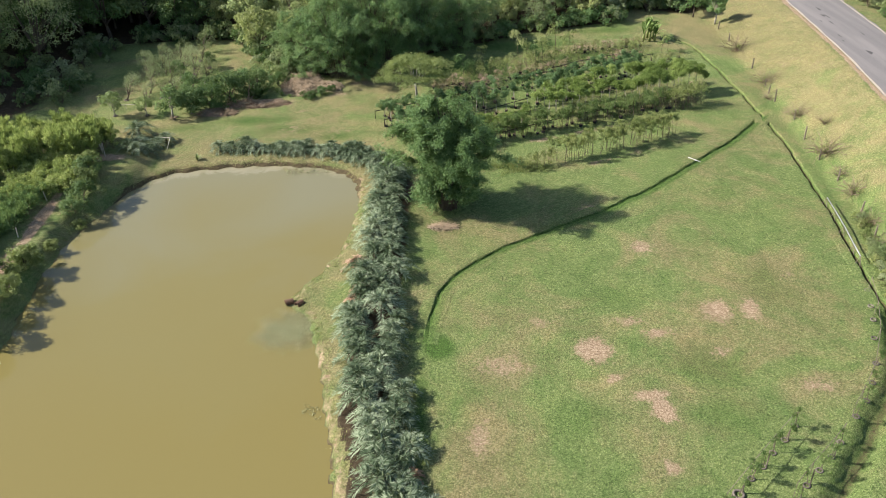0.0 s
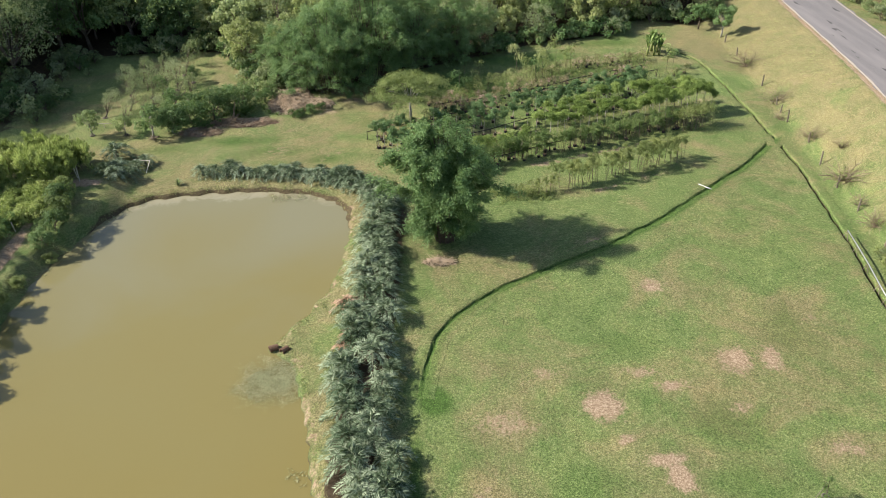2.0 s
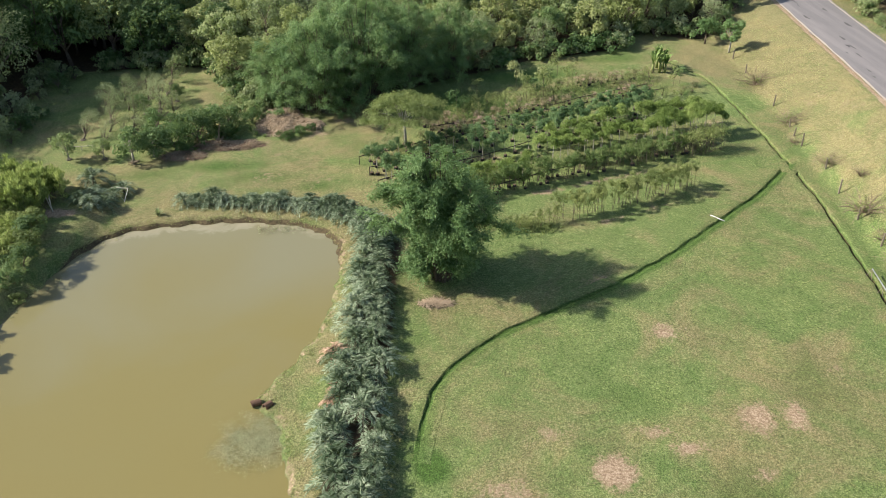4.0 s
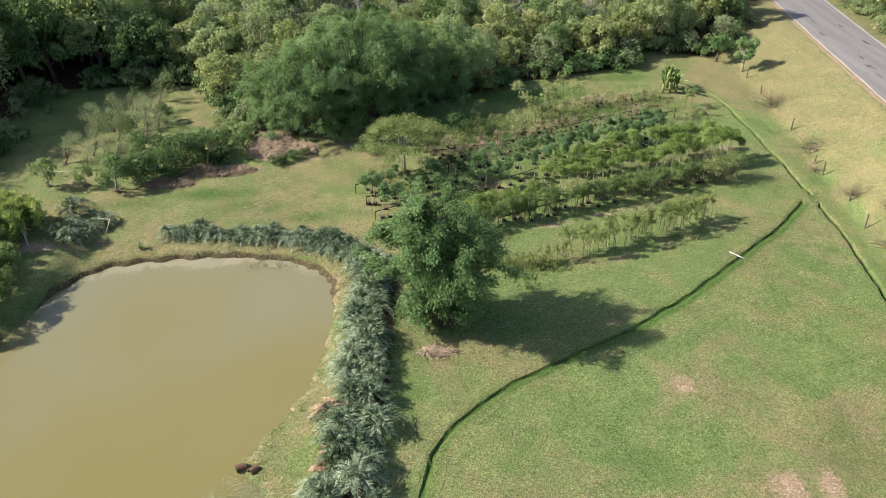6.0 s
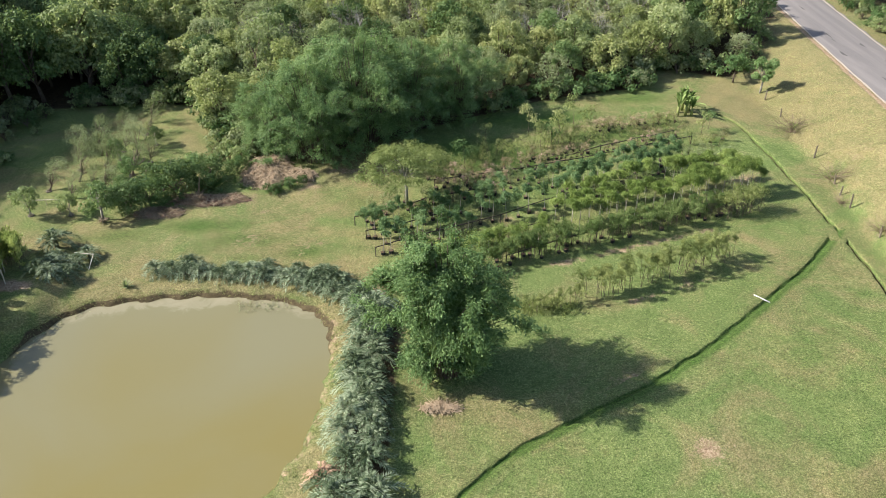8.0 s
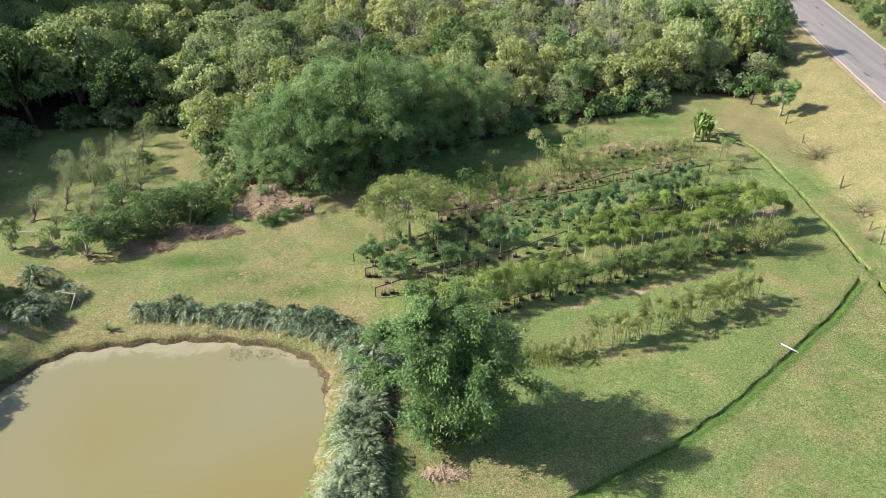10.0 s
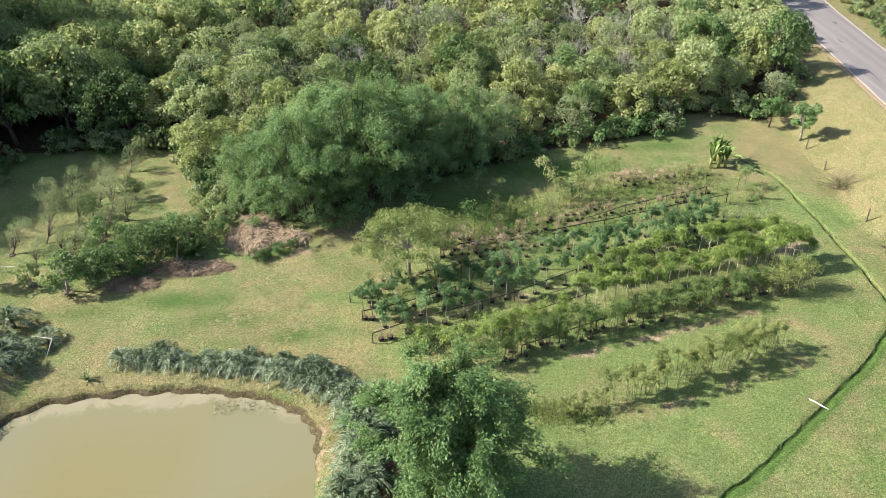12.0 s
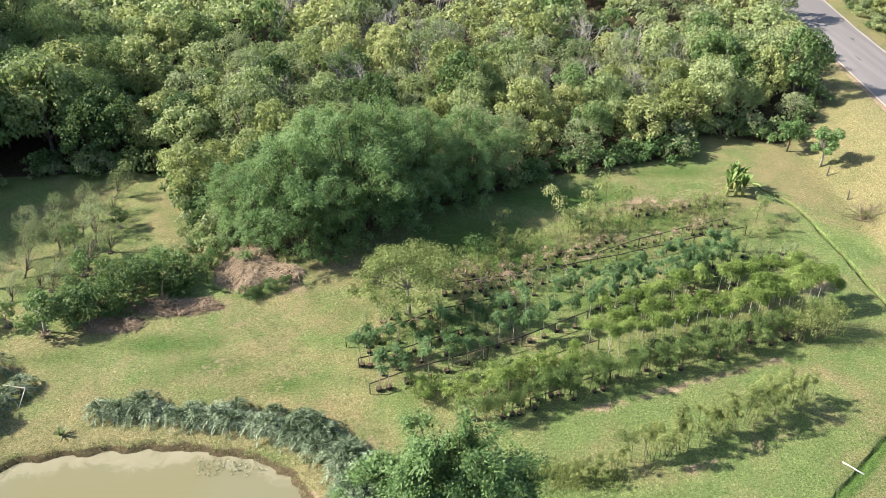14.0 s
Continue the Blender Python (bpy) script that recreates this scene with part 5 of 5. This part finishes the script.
grass_stuff("slope_tufts", "dry tufts of grass on the road embankment", slope, 0.2, 0.035, GRASS_LONG, 6, 0.8, 0.3)
rear = [(rng.uniform(0, 30), rng.uniform(76, 104)) for _ in range(2200)]
rear = [(x, y) for x, y in rear if y > 76 + 0.36 * x - 1 and y < 97 + 0.3 * x]
grass_stuff("nursery_weeds", "tufts of weed between the nursery rows", rear, 0.2, 0.04, GRASS_LONG, 6, 0.9, 0.3)
yw = [(rng.normal(8.2, 1.6), rng.normal(70.9, 0.6)) for _ in range(420)]
grass_stuff("yellow_weeds", "tall yellowish weeds at the end of the front row", yw, 0.4, 0.05, LEAF_YELLOW, 8, 1.6, 0.25)

# ---- saplings with tyres and posts by the ditch ----
R = random.Random(61)


def tyre(x, y, s=1.0):
    m = Mesh()
    n, k = 16, 6
    vs = []
    for i in range(n):
        a = i * math.tau / n
        for j in range(k):
            b = j * math.tau / k
            r = 0.30 + 0.085 * math.cos(b)
            vs.append((r * math.cos(a), r * math.sin(a), 0.085 + 0.085 * math.sin(b)))
    m.add(vs, [(i * k + j, ((i + 1) % n) * k + j, ((i + 1) % n) * k + (j + 1) % k, i * k + (j + 1) % k) for i in range(n) for j in range(k)])
    ob = solid("tyre", m, RUBBER, "old black tyre ringing the foot of a sapling", "tyre", "tyres round saplings", smooth=True)
    ob.matrix_basis = Matrix.Translation((x, y, z_at(x, y) - 0.02)) @ Matrix.Diagonal((s, s, s, 1))
    return ob


ROW_A = [(17.4, 29.7), (18.5, 30.8), (19.5, 31.7), (20.5, 32.8), (21.6, 33.8), (22.7, 35.0), (16.3, 28.6)]
ROW_B = [(21.6, 30.2), (22.8, 31.3), (23.9, 32.3), (25.0, 33.5), (20.5, 29.0)]
ROW_C = [(26.9, 35.6), (28.2, 37.0), (29.3, 38.6), (30.4, 40.5), (31.5, 43.2), (32.4, 45.3), (33.0, 47.0), (33.6, 49.0), (34.0, 51.0), (34.4, 53.0)]
field = stock(3, 400, 1.6, 0.34, 0.6, LEAF_HEDGE, "small staked sapling with a light green crown", "staked saplings by the ditch", n=300, pot=False, leaf=0.13, name="staked_sapling")
t0 = None
for x, y in ROW_A + ROW_B + ROW_C:
    s = R.uniform(0.8, 1.1)
    if (x, y) not in ROW_C[4:]:
        field.put(R, x + 0.02, y, s)
    if t0 is None:
        t0 = tyre(x, y)

    else:
        copy_thing(t0, Matrix.Translation((x, y, z_at(x, y) - 0.02)) @ Matrix.Rotation(R.random() * 6, 4, "Z") @ Matrix.Diagonal((0.62, 0.62, 0.62, 1)))
field.done()


def stake(x, y, h, mat=None, lean=0.0, r=0.045):
    m = Mesh()
    g = z_at(x, y)
    m.tube([(0, 0, -0.1), (lean * 0.5, 0, h * 0.5), (lean, 0.02, h)], r, r * 0.85, 6)
    ob = solid("wooden_post", m, mat or OLD_TIMBER, "weathered round wooden post set in the grass", "post", "wooden posts")
    ob.matrix_basis = Matrix.Translation((x, y, g))
    return ob


for row in (ROW_A, ROW_B):
    for x, y in row[::2]:
        stake(x + 0.25, y + 0.1, 1.35, None, R.uniform(-0.05, 0.05))
rail([(16.3, 28.9), (18.7, 31.3), (20.7, 33.3), (22.9, 35.4)], 1.2, "thin weathered pole tied along staked saplings", OLD_TIMBER, 2.6, "sapling rails", 0.024)
rail([(20.5, 29.4), (22.1, 31.0), (24.3, 33.0), (25.3, 34.0)], 1.2, "thin weathered pole tied along staked saplings", OLD_TIMBER, 2.6, "sapling rails", 0.024)
rail([(26.6, 35.6), (28.0, 37.3), (29.6, 39.4), (31.6, 43.0), (32.8, 46.0), (33.8, 49.2)], 1.2, "thin weathered pole tied along staked saplings", OLD_TIMBER, 2.4, "sapling rails", 0.024)

# metal rail on posts along the field's east edge
root = thing("metal_rail", "grey metal rail on wooden posts along the drain", "rail")
m = Mesh()
ER = [(35.5, 61.9), (35.3, 59.6), (35.0, 57.0), (34.7, 54.3), (34.5, 52.6)]
m.tube([(x, y, z_at(x - 0.8, y) + 0.72) for x, y in ER], 0.05, 0.05, 8)
part("rail", m, STEEL, root, smooth=True)
for x, y in ER:
    for dx, dy in ((-0.35, 0.1), (0.1, -0.25)):
        p = Mesh()
        g = z_at(x + dx, y + dy)
        p.tube([(x + dx, y + dy, g - 0.1), (x, y, z_at(x - 0.8, y) + 0.72)], 0.035, 0.03, 6)
        part("post", p, OLD_TIMBER, root)

vine = Stock([broad_tree("hedge_bush", 420 + k, 1.2, 0.95, 0.5, m, "straggling thorny bush along the field's edge", "bush", 12, 40, 0.12, group="bushes along the field's edge") for k, m in enumerate((LEAF_WOOD, LEAF_OLIVE, LEAF_GREY))])
for x, y in along([(36.9, 60.5), (36.2, 56.0), (35.4, 52.0), (34.4, 48.0), (33.4, 44.5), (32.0, 40.5)], 0.8, 0.25, (0.6,), 0.15):
    vine.put(R, x, y, R.uniform(0.5, 0.85))
for x, y in along([(29.4, 31.0), (31.5, 35.5), (33.6, 40.0)], 1.5, 0.5, (0.0,), 0.3):
    vine.put(R, x, y, R.uniform(0.4, 0.8))
vine.done()

# ---- fence posts and dry bushes at the foot of the embankment ----
for x, y, h in [(39.6, 104.6, 1.1), (39.4, 94.5, 1.4), (38.8, 84.6, 1.5), (38.4, 74.7, 1.5), (38.2, 70.2, 1.3), (38.2, 65.8, 1.3), (37.8, 59.9, 1.3), (37.4, 56.2, 1.2), (39.0, 79.2, 1.2), (39.2, 89.0, 1.0), (39.6, 109.6, 1.2), (38.9, 87.0, 1.0)]:
    stake(x, y, h, None, R.uniform(-0.12, 0.12), 0.085)
bushes = Stock([bare_bush(430 + k, 1.9, "leafless dry bush with spreading thin branches on the bank") for k in range(3)])
for x, y, s in [(39.6, 100.8, 1.15), (39.4, 90.0, 0.95), (39.4, 79.8, 0.8), (38.9, 70.8, 1.2), (40.6, 75.6, 0.6), (38.6, 66.4, 0.7), (38.4, 62.8, 0.9), (37.9, 58.4, 0.8), (38.5, 85.6, 0.5), (38.2, 54.5, 0.8)]:
    bushes.put(R, x, y, s * 1.15)
bushes.done()
place(banana_plant(440, 3.4), 29.7, 106.6, 1.2, 0.4, 0, False)
place(broad_tree("roadside_tree", 445, 4.6, 1.5, 0.7, LEAF_BAMBOO, "small leaning tree with two green tufts beside the embankment", "tree", 15, 150, 0.36, PALE_BARK), 39.7, 111.6, 1.0, 0.3, 0, False, 0.06)
place(broad_tree("roadside_tree", 446, 3.6, 1.4, 0.7, LEAF_BAMBOO, "small round green tree at the edge of the woods", "tree", 20, 80, 0.45, BARK), 37.6, 115.4, 1.0, 1.3, 0, False)

# ---- clearing and orchard to the west ----
R = random.Random(73)
olive = Stock([broad_tree("orchard_tree", 450 + k, 4.3, 1.35, 0.55, LEAF_GREY, "thin leaning orchard tree with sparse silvery leaves", "tree", 26, 46, 0.18, BARK, flat=1.1, group="orchard trees", length=0.42, width=0.09) for k in range(4)])
for x, y in [(-35.9, 89.7), (-34.4, 91.7), (-33.2, 91.4), (-34.0, 93.7), (-34.7, 96.8), (-31.3, 94.5), (-36.4, 93.4), (-37.2, 96.0), (-32.2, 99.1), (-33.9, 100.1), (-34.1, 102.7), (-32.6, 104.2), (-36.0, 99.2), (-37.4, 102.2), (-35.8, 105.6), (-33.2, 107.4), (-30.2, 97.2), (-38.8, 91.6), (-38.6, 99.2)]:
    olive.put(R, x, y, R.uniform(0.6, 0.95), tilt=R.uniform(0.25, 0.6), rot=2.3 + R.uniform(-0.5, 0.5))
    if R.random() < 0.7:
        copy_thing(t0, Matrix.Translation((x, y, z_at(x, y) - 0.02)) @ Matrix.Diagonal((0.8, 0.8, 0.8, 1)))
olive.done()
fruit = Stock([broad_tree("fruit_tree", 460 + k, 2.7, 1.2, 0.6, m, "small rounded dark green fruit tree on a thin trunk", "tree", 18, 55, 0.3, PALE_BARK, group="fruit trees in the clearing") for k, m in enumerate((LEAF_BAMBOO, LEAF_DARK, LEAF_WOOD))])
for x, y, s in [(-38.6, 86.8, 1.1), (-34.8, 86.8, 0.85), (-31.5, 86.0, 1.4), (-30.4, 90.2, 0.85), (-31.2, 93.6, 0.9), (-29.0, 92.8, 0.8), (-29.6, 87.0, 1.05), (-33.6, 98.0, 0.9), (-30.8, 101.5, 0.8), (-27.4, 91.4, 0.95)]:
    fruit.put(R, x, y, s)
    copy_thing(t0, Matrix.Translation((x, y, z_at(x, y) - 0.02)) @ Matrix.Diagonal((0.8, 0.8, 0.8, 1)))
fruit.done()
dense = Stock([broad_tree("dense_bush", 470 + k, 2.9, 2.0, 0.6, (LEAF_DARK, LEAF_BAMBOO)[k], "dense dark green rounded bush beside the brush heap", "bush", 30, 75, 0.12, group="bushes beside the brush heap") for k in range(2)])
for x, y, s in [(-25.6, 90.4, 1.2), (-27.6, 88.4, 1.0), (-29.4, 87.0, 1.0), (-22.9, 92.2, 1.05), (-24.4, 92.8, 1.0), (-20.4, 94.6, 0.6), (-26.4, 88.2, 0.5), (-14.4, 91.2, 0.36), (-13.3, 91.9, 0.3), (-15.6, 90.4, 0.3)]:
    dense.put(R, x, y, s)
dense.done()


def strap_plant(seed, x, y, n, ln, mat, label):
    """A rosette of long strap leaves."""
    rg = np.random.default_rng(seed)
    root = thing("strap_leaf_plant", label, "plant", "strap-leaved plants")
    for k in range(n):
        a, e = rg.uniform(0, 6.28), radians(rg.uniform(35, 85))
        d = Vector((math.cos(a) * math.cos(e), math.sin(a) * math.cos(e), math.sin(e)))
        sdv = Vector((-math.sin(a), math.cos(a), 0))
        vs, fs = [], []
        L2 = ln * rg.uniform(0.7, 1.1)
        for i in range(5):
            q = i / 4
            p = Vector((rg.normal() * 0.02, 0, 0)) + d * L2 * q - Vector((0, 0, 0.3 * L2 * q * q))
            w = 0.07 * ln * (1 - q) ** 0.6 + 0.004
            vs += [p + sdv * w, p - sdv * w]
            if i:
                fs.append((2 * i - 2, 2 * i - 1, 2 * i + 1, 2 * i))
        m = Mesh()
        m.add(vs, fs)
        part("leaf", m, mat, root)
    root.matrix_basis = Matrix.Translation((x, y, z_at(x, y)))


strap_plant(1, -22.3, 91.2, 42, 2.9, LEAF_BAMBOO, "tall clump of dark green strap leaves")
strap_plant(2, -25.9, 75.0, 24, 1.1, LEAF_GREY, "grey-green agave rosette on the pond's bank")
for k, (x, y, ln) in enumerate([(-26.3, 88.4, 0.9), (-25.4, 88.0, 0.8), (-24.6, 88.9, 0.9), (-21.2, 90.6, 0.7), (-19.4, 91.4, 0.8), (-18.4, 90.8, 0.6), (-16.2, 91.2, 0.8), (-20.2, 92.4, 0.9), (-27.2, 87.4, 0.7)]):
    strap_plant(3 + k, x, y, 18, ln, LEAF_BANANA if k % 3 else LEAF_BAMBOO, "pale green broad-leaved plant beside the mulch")


def heap(name, seed, cx, cy, rx, ry, h, mat, sticks, label, stick_mat):
    """A mound of cuttings with loose sticks lying on it."""
    rg = np.random.default_rng(seed)
    root = thing(name, label, "heap")
    n = 26
    vs, fs = [], []
    zz = {}
    for j in range(n):
        for i in range(n):
            u, v = i / (n - 1) * 2 - 1, j / (n - 1) * 2 - 1
            ang = math.atan2(v, u)
            r = math.hypot(u, v) * (1.12 + 0.3 * noise.noise((math.cos(ang) * 1.6, math.sin(ang) * 1.6, seed * 3.1)) + 0.12 * math.sin(5 * ang + seed))
            x, y = cx + u * rx, cy + v * ry
            hh = h * max(0.0, 1 - r * r) ** 0.8 * (0.7 + 0.5 * noise.noise((x * 0.9, y * 0.9, seed))) + 0.3 * abs(noise.noise((x * 2.2, y * 2.2, 7))) * (r < 1) - 0.06 * (r > 0.97)
            vs.append((x, y, z_at(x, y) + hh - 0.03))
    for j in range(n - 1):
        for i in range(n - 1):
            a = j * n + i
            fs.append((a, a + 1, a + 1 + n, a + n))
    m = Mesh()
    m.add(vs, fs)
    part("mound", m, mat, root)
    s = Mesh()
    for k in range(sticks):
        a, q = rg.uniform(0, 6.28), math.sqrt(rg.random())
        i, j = int((q * math.cos(a) * 0.92 + 1) / 2 * (n - 1)), int((q * math.sin(a) * 0.92 + 1) / 2 * (n - 1))
        p = Vector(vs[j * n + i])
        b, e = rg.uniform(0, 6.28), rg.uniform(-0.1, 0.35)
        ln = rg.uniform(0.3, 1.2) if k % 9 else rg.uniform(1.2, 2.2)
        d = Vector((math.cos(b), math.sin(b), e)) * ln
        s.tube([p - d * 0.4 + Vector((0, 0, 0.05)), p + Vector((0, 0, 0.12)), p + d * 0.5 + Vector((0, 0, 0.06))], rg.uniform(0.012, 0.045), 0.01, 4, False)
    tagged(part("brushwood", s, stick_mat, root), kind="stuff")
    return root


heap("brush_heap", 5, -17.2, 94.4, 2.9, 3.8, 1.0, CUT_BRUSH, 1300, "heap of cut dry branches and brown brush", STRAW)
heap("mulch_heap", 6, -22.0, 89.0, 4.4, 1.4, 0.22, MULCH, 600, "low spread of reddish-brown mulch and cuttings", CUT_BRUSH)
heap("mulch_heap", 7, -26.2, 86.7, 2.6, 1.2, 0.35, MULCH, 420, "low spread of reddish-brown mulch and cuttings", CUT_BRUSH)
heap("brush_heap", 9, -14.2, 93.4, 2.4, 1.6, 0.45, CUT_BRUSH, 420, "low strewn brush and straw beside the bamboo", STRAW)
heap("brush_heap", 11, 0.2, 60.1, 1.5, 0.45, 0.08, DRY_STALK, 200, "strewn dry stalks at the foot of the bamboo", STRAW)
heap("brush_heap", 8, -21.0, 98.3, 1.6, 1.3, 0.8, CUT_BRUSH, 120, "small heap of dry cut branches", CUT_BRUSH)


def stump(seed, x, y, r, h):
    rg = np.random.default_rng(seed)
    root = thing("root_stump", "upturned pale grey root stump with spreading roots", "stump", "root stumps")
    m = Mesh()
    for k in range(11):
        a, e = rg.uniform(0, 6.28), radians(rg.uniform(5, 65))
        d = Vector((math.cos(a) * math.cos(e), math.sin(a) * math.cos(e), math.sin(e)))
        q = Mesh()
        q.tube([(0, 0, 0.1), d * r * 0.5 + Vector((0, 0, 0.15)), d * r * rg.uniform(0.8, 1.2)], 0.09, 0.02, 5, False)
        part("root", q, DRY_STALK, root)
    m.tube([(0, 0, -0.1), (0.2, 0, h * 0.6), (0.45, 0.1, h)], 0.13, 0.03, 6)
    part("stem", m, DRY_STALK, root)
    root.matrix_basis = Matrix.Translation((x, y, z_at(x, y)))


stump(1, -23.2, 89.6, 1.0, 2.3)
stump(2, -27.8, 86.0, 0.8, 0.5)
stump(3, -31.2, 85.4, 0.7, 0.4)
# white frame beside the palms
root = thing("goal_frame", "small white-painted timber frame leaning among the palms", "frame")
gz = z_at(-29.8, 78.6)
for a, b in (((-29.9, 77.6, gz), (-29.6, 78.6, gz + 0.95)), ((-29.6, 78.6, gz + 0.95), (-31.4, 79.0, gz + 0.9))):
    m = Mesh()
    m.tube([a, tuple((p + q) / 2 for p, q in zip(a, b)), b], 0.035, 0.035, 6)
    part("bar", m, PALE_TIMBER, root)
rail([(-39.2, 88.9), (-36.8, 89.1)], 0.5, "low pale timber rail in the clearing", PALE_TIMBER, 1.2, "clearing rails")
rail([(-52.0, 94.0), (-46.5, 97.5)], 0.7, "low pale timber rail in the clearing", PALE_TIMBER, 2.2, "clearing rails")

# ---- plantation west of the pond ----
R = random.Random(83)
tall = stock(4, 500, 2.9, 0.36, 2.2, LEAF_PLANT, "tall upright leafy plantation shrub in a dense block", "plantation shrubs", stems=3, n=620, pot=False, leaf=0.42, tall=1.0, rise=2.2, slim=0.2, name="plantation_shrub")
for line in ([(-36.4, 80.0), (-42.4, 81.0)], [(-36.4, 74.4), (-40.6, 74.8)], [(-36.0, 77.8), (-43.0, 78.8)], [(-35.6, 75.8), (-42.0, 76.7)], [(-43.6, 75.7), (-43.4, 70.2)], [(-45.4, 76.8), (-45.0, 70.2)], [(-47.2, 77.7), (-46.8, 68.2)], [(-49.0, 78.2), (-48.6, 68.2)], [(-44.2, 79.8), (-50.0, 80.2)]):
    for x, y in along(line, 0.8, 0.25, (0.0, 1.0), 0.04):
        tall.put(R, x, y, R.uniform(0.8, 1.15))
tall.done()
mid = stock(3, 510, 1.3, 0.7, 0.9, LEAF_PLANT, "low broad-leaved yellow-green plantation plant", "plantation low plants", stems=3, n=440, pot=False, leaf=0.24, name="plantation_plant")
for line in ([(-36.0, 72.8), (-42.6, 73.2)], [(-36.2, 71.0), (-42.4, 71.0)], [(-36.6, 69.2), (-42.4, 68.8)], [(-37.2, 67.5), (-42.6, 66.8)]):
    for x, y in along(line, 0.85, 0.25, (0.0, 0.9), 0.05):
        mid.put(R, x, y, R.uniform(0.75, 1.1))
mid.done()
fern = stock(3, 520, 1.5, 0.6, 1.3, LEAF_BAMBOO, "fine-leaved dark green plantation plant in rows", "plantation fern rows", stems=3, n=460, pot=False, leaf=0.34, tall=0.6, rise=1.8, slim=0.2, name="fern_plant")
for line in ([(-39.6, 65.7), (-41.0, 53.2)], [(-40.8, 65.8), (-41.8, 53.2)], [(-42.0, 65.8), (-43.6, 55.2)], [(-43.6, 65.8), (-45.2, 57.2)]):
    for x, y in along(line, 0.8, 0.2, (0.0, 0.8), 0.05):
        fern.put(R, x, y, R.uniform(0.8, 1.15))
fern.done()
bank = Stock([broad_tree("bank_bush", 530 + k, 2.6, 1.6, 0.6, (LEAF_MIMOSA, LEAF_DARK)[k % 2], "rounded grey-green bush on the pond's west bank", "bush", 26, 90, 0.2, group="bushes on the west bank") for k in range(3)])
for x, y, s in [(-35.2, 70.0, 1.05), (-34.9, 67.8, 1.05), (-34.5, 65.8, 0.95), (-34.6, 63.8, 0.9), (-35.6, 71.8, 0.9), (-33.9, 62.5, 0.5), (-34.9, 58.6, 0.55), (-35.4, 56.0, 0.9), (-35.6, 54.9, 1.0), (-36.6, 52.9, 0.8), (-35.4, 51.2, 0.9), (-36.2, 48.9, 1.0), (-35.8, 46.5, 1.1)]:
    bank.put(R, x, y, s * 0.78)
bank.done()
for x, y, h in [(-35.2, 74.2, 1.5), (-35.8, 75.2, 1.3), (-36.4, 76.5, 1.4), (-38.0, 59.2, 1.0), (-37.9, 65.5, 1.0), (-44.0, 72.2, 1.3), (-43.2, 69.8, 1.2)]:
    stake(x, y, h, PALE_TIMBER, R.uniform(-0.15, 0.15))
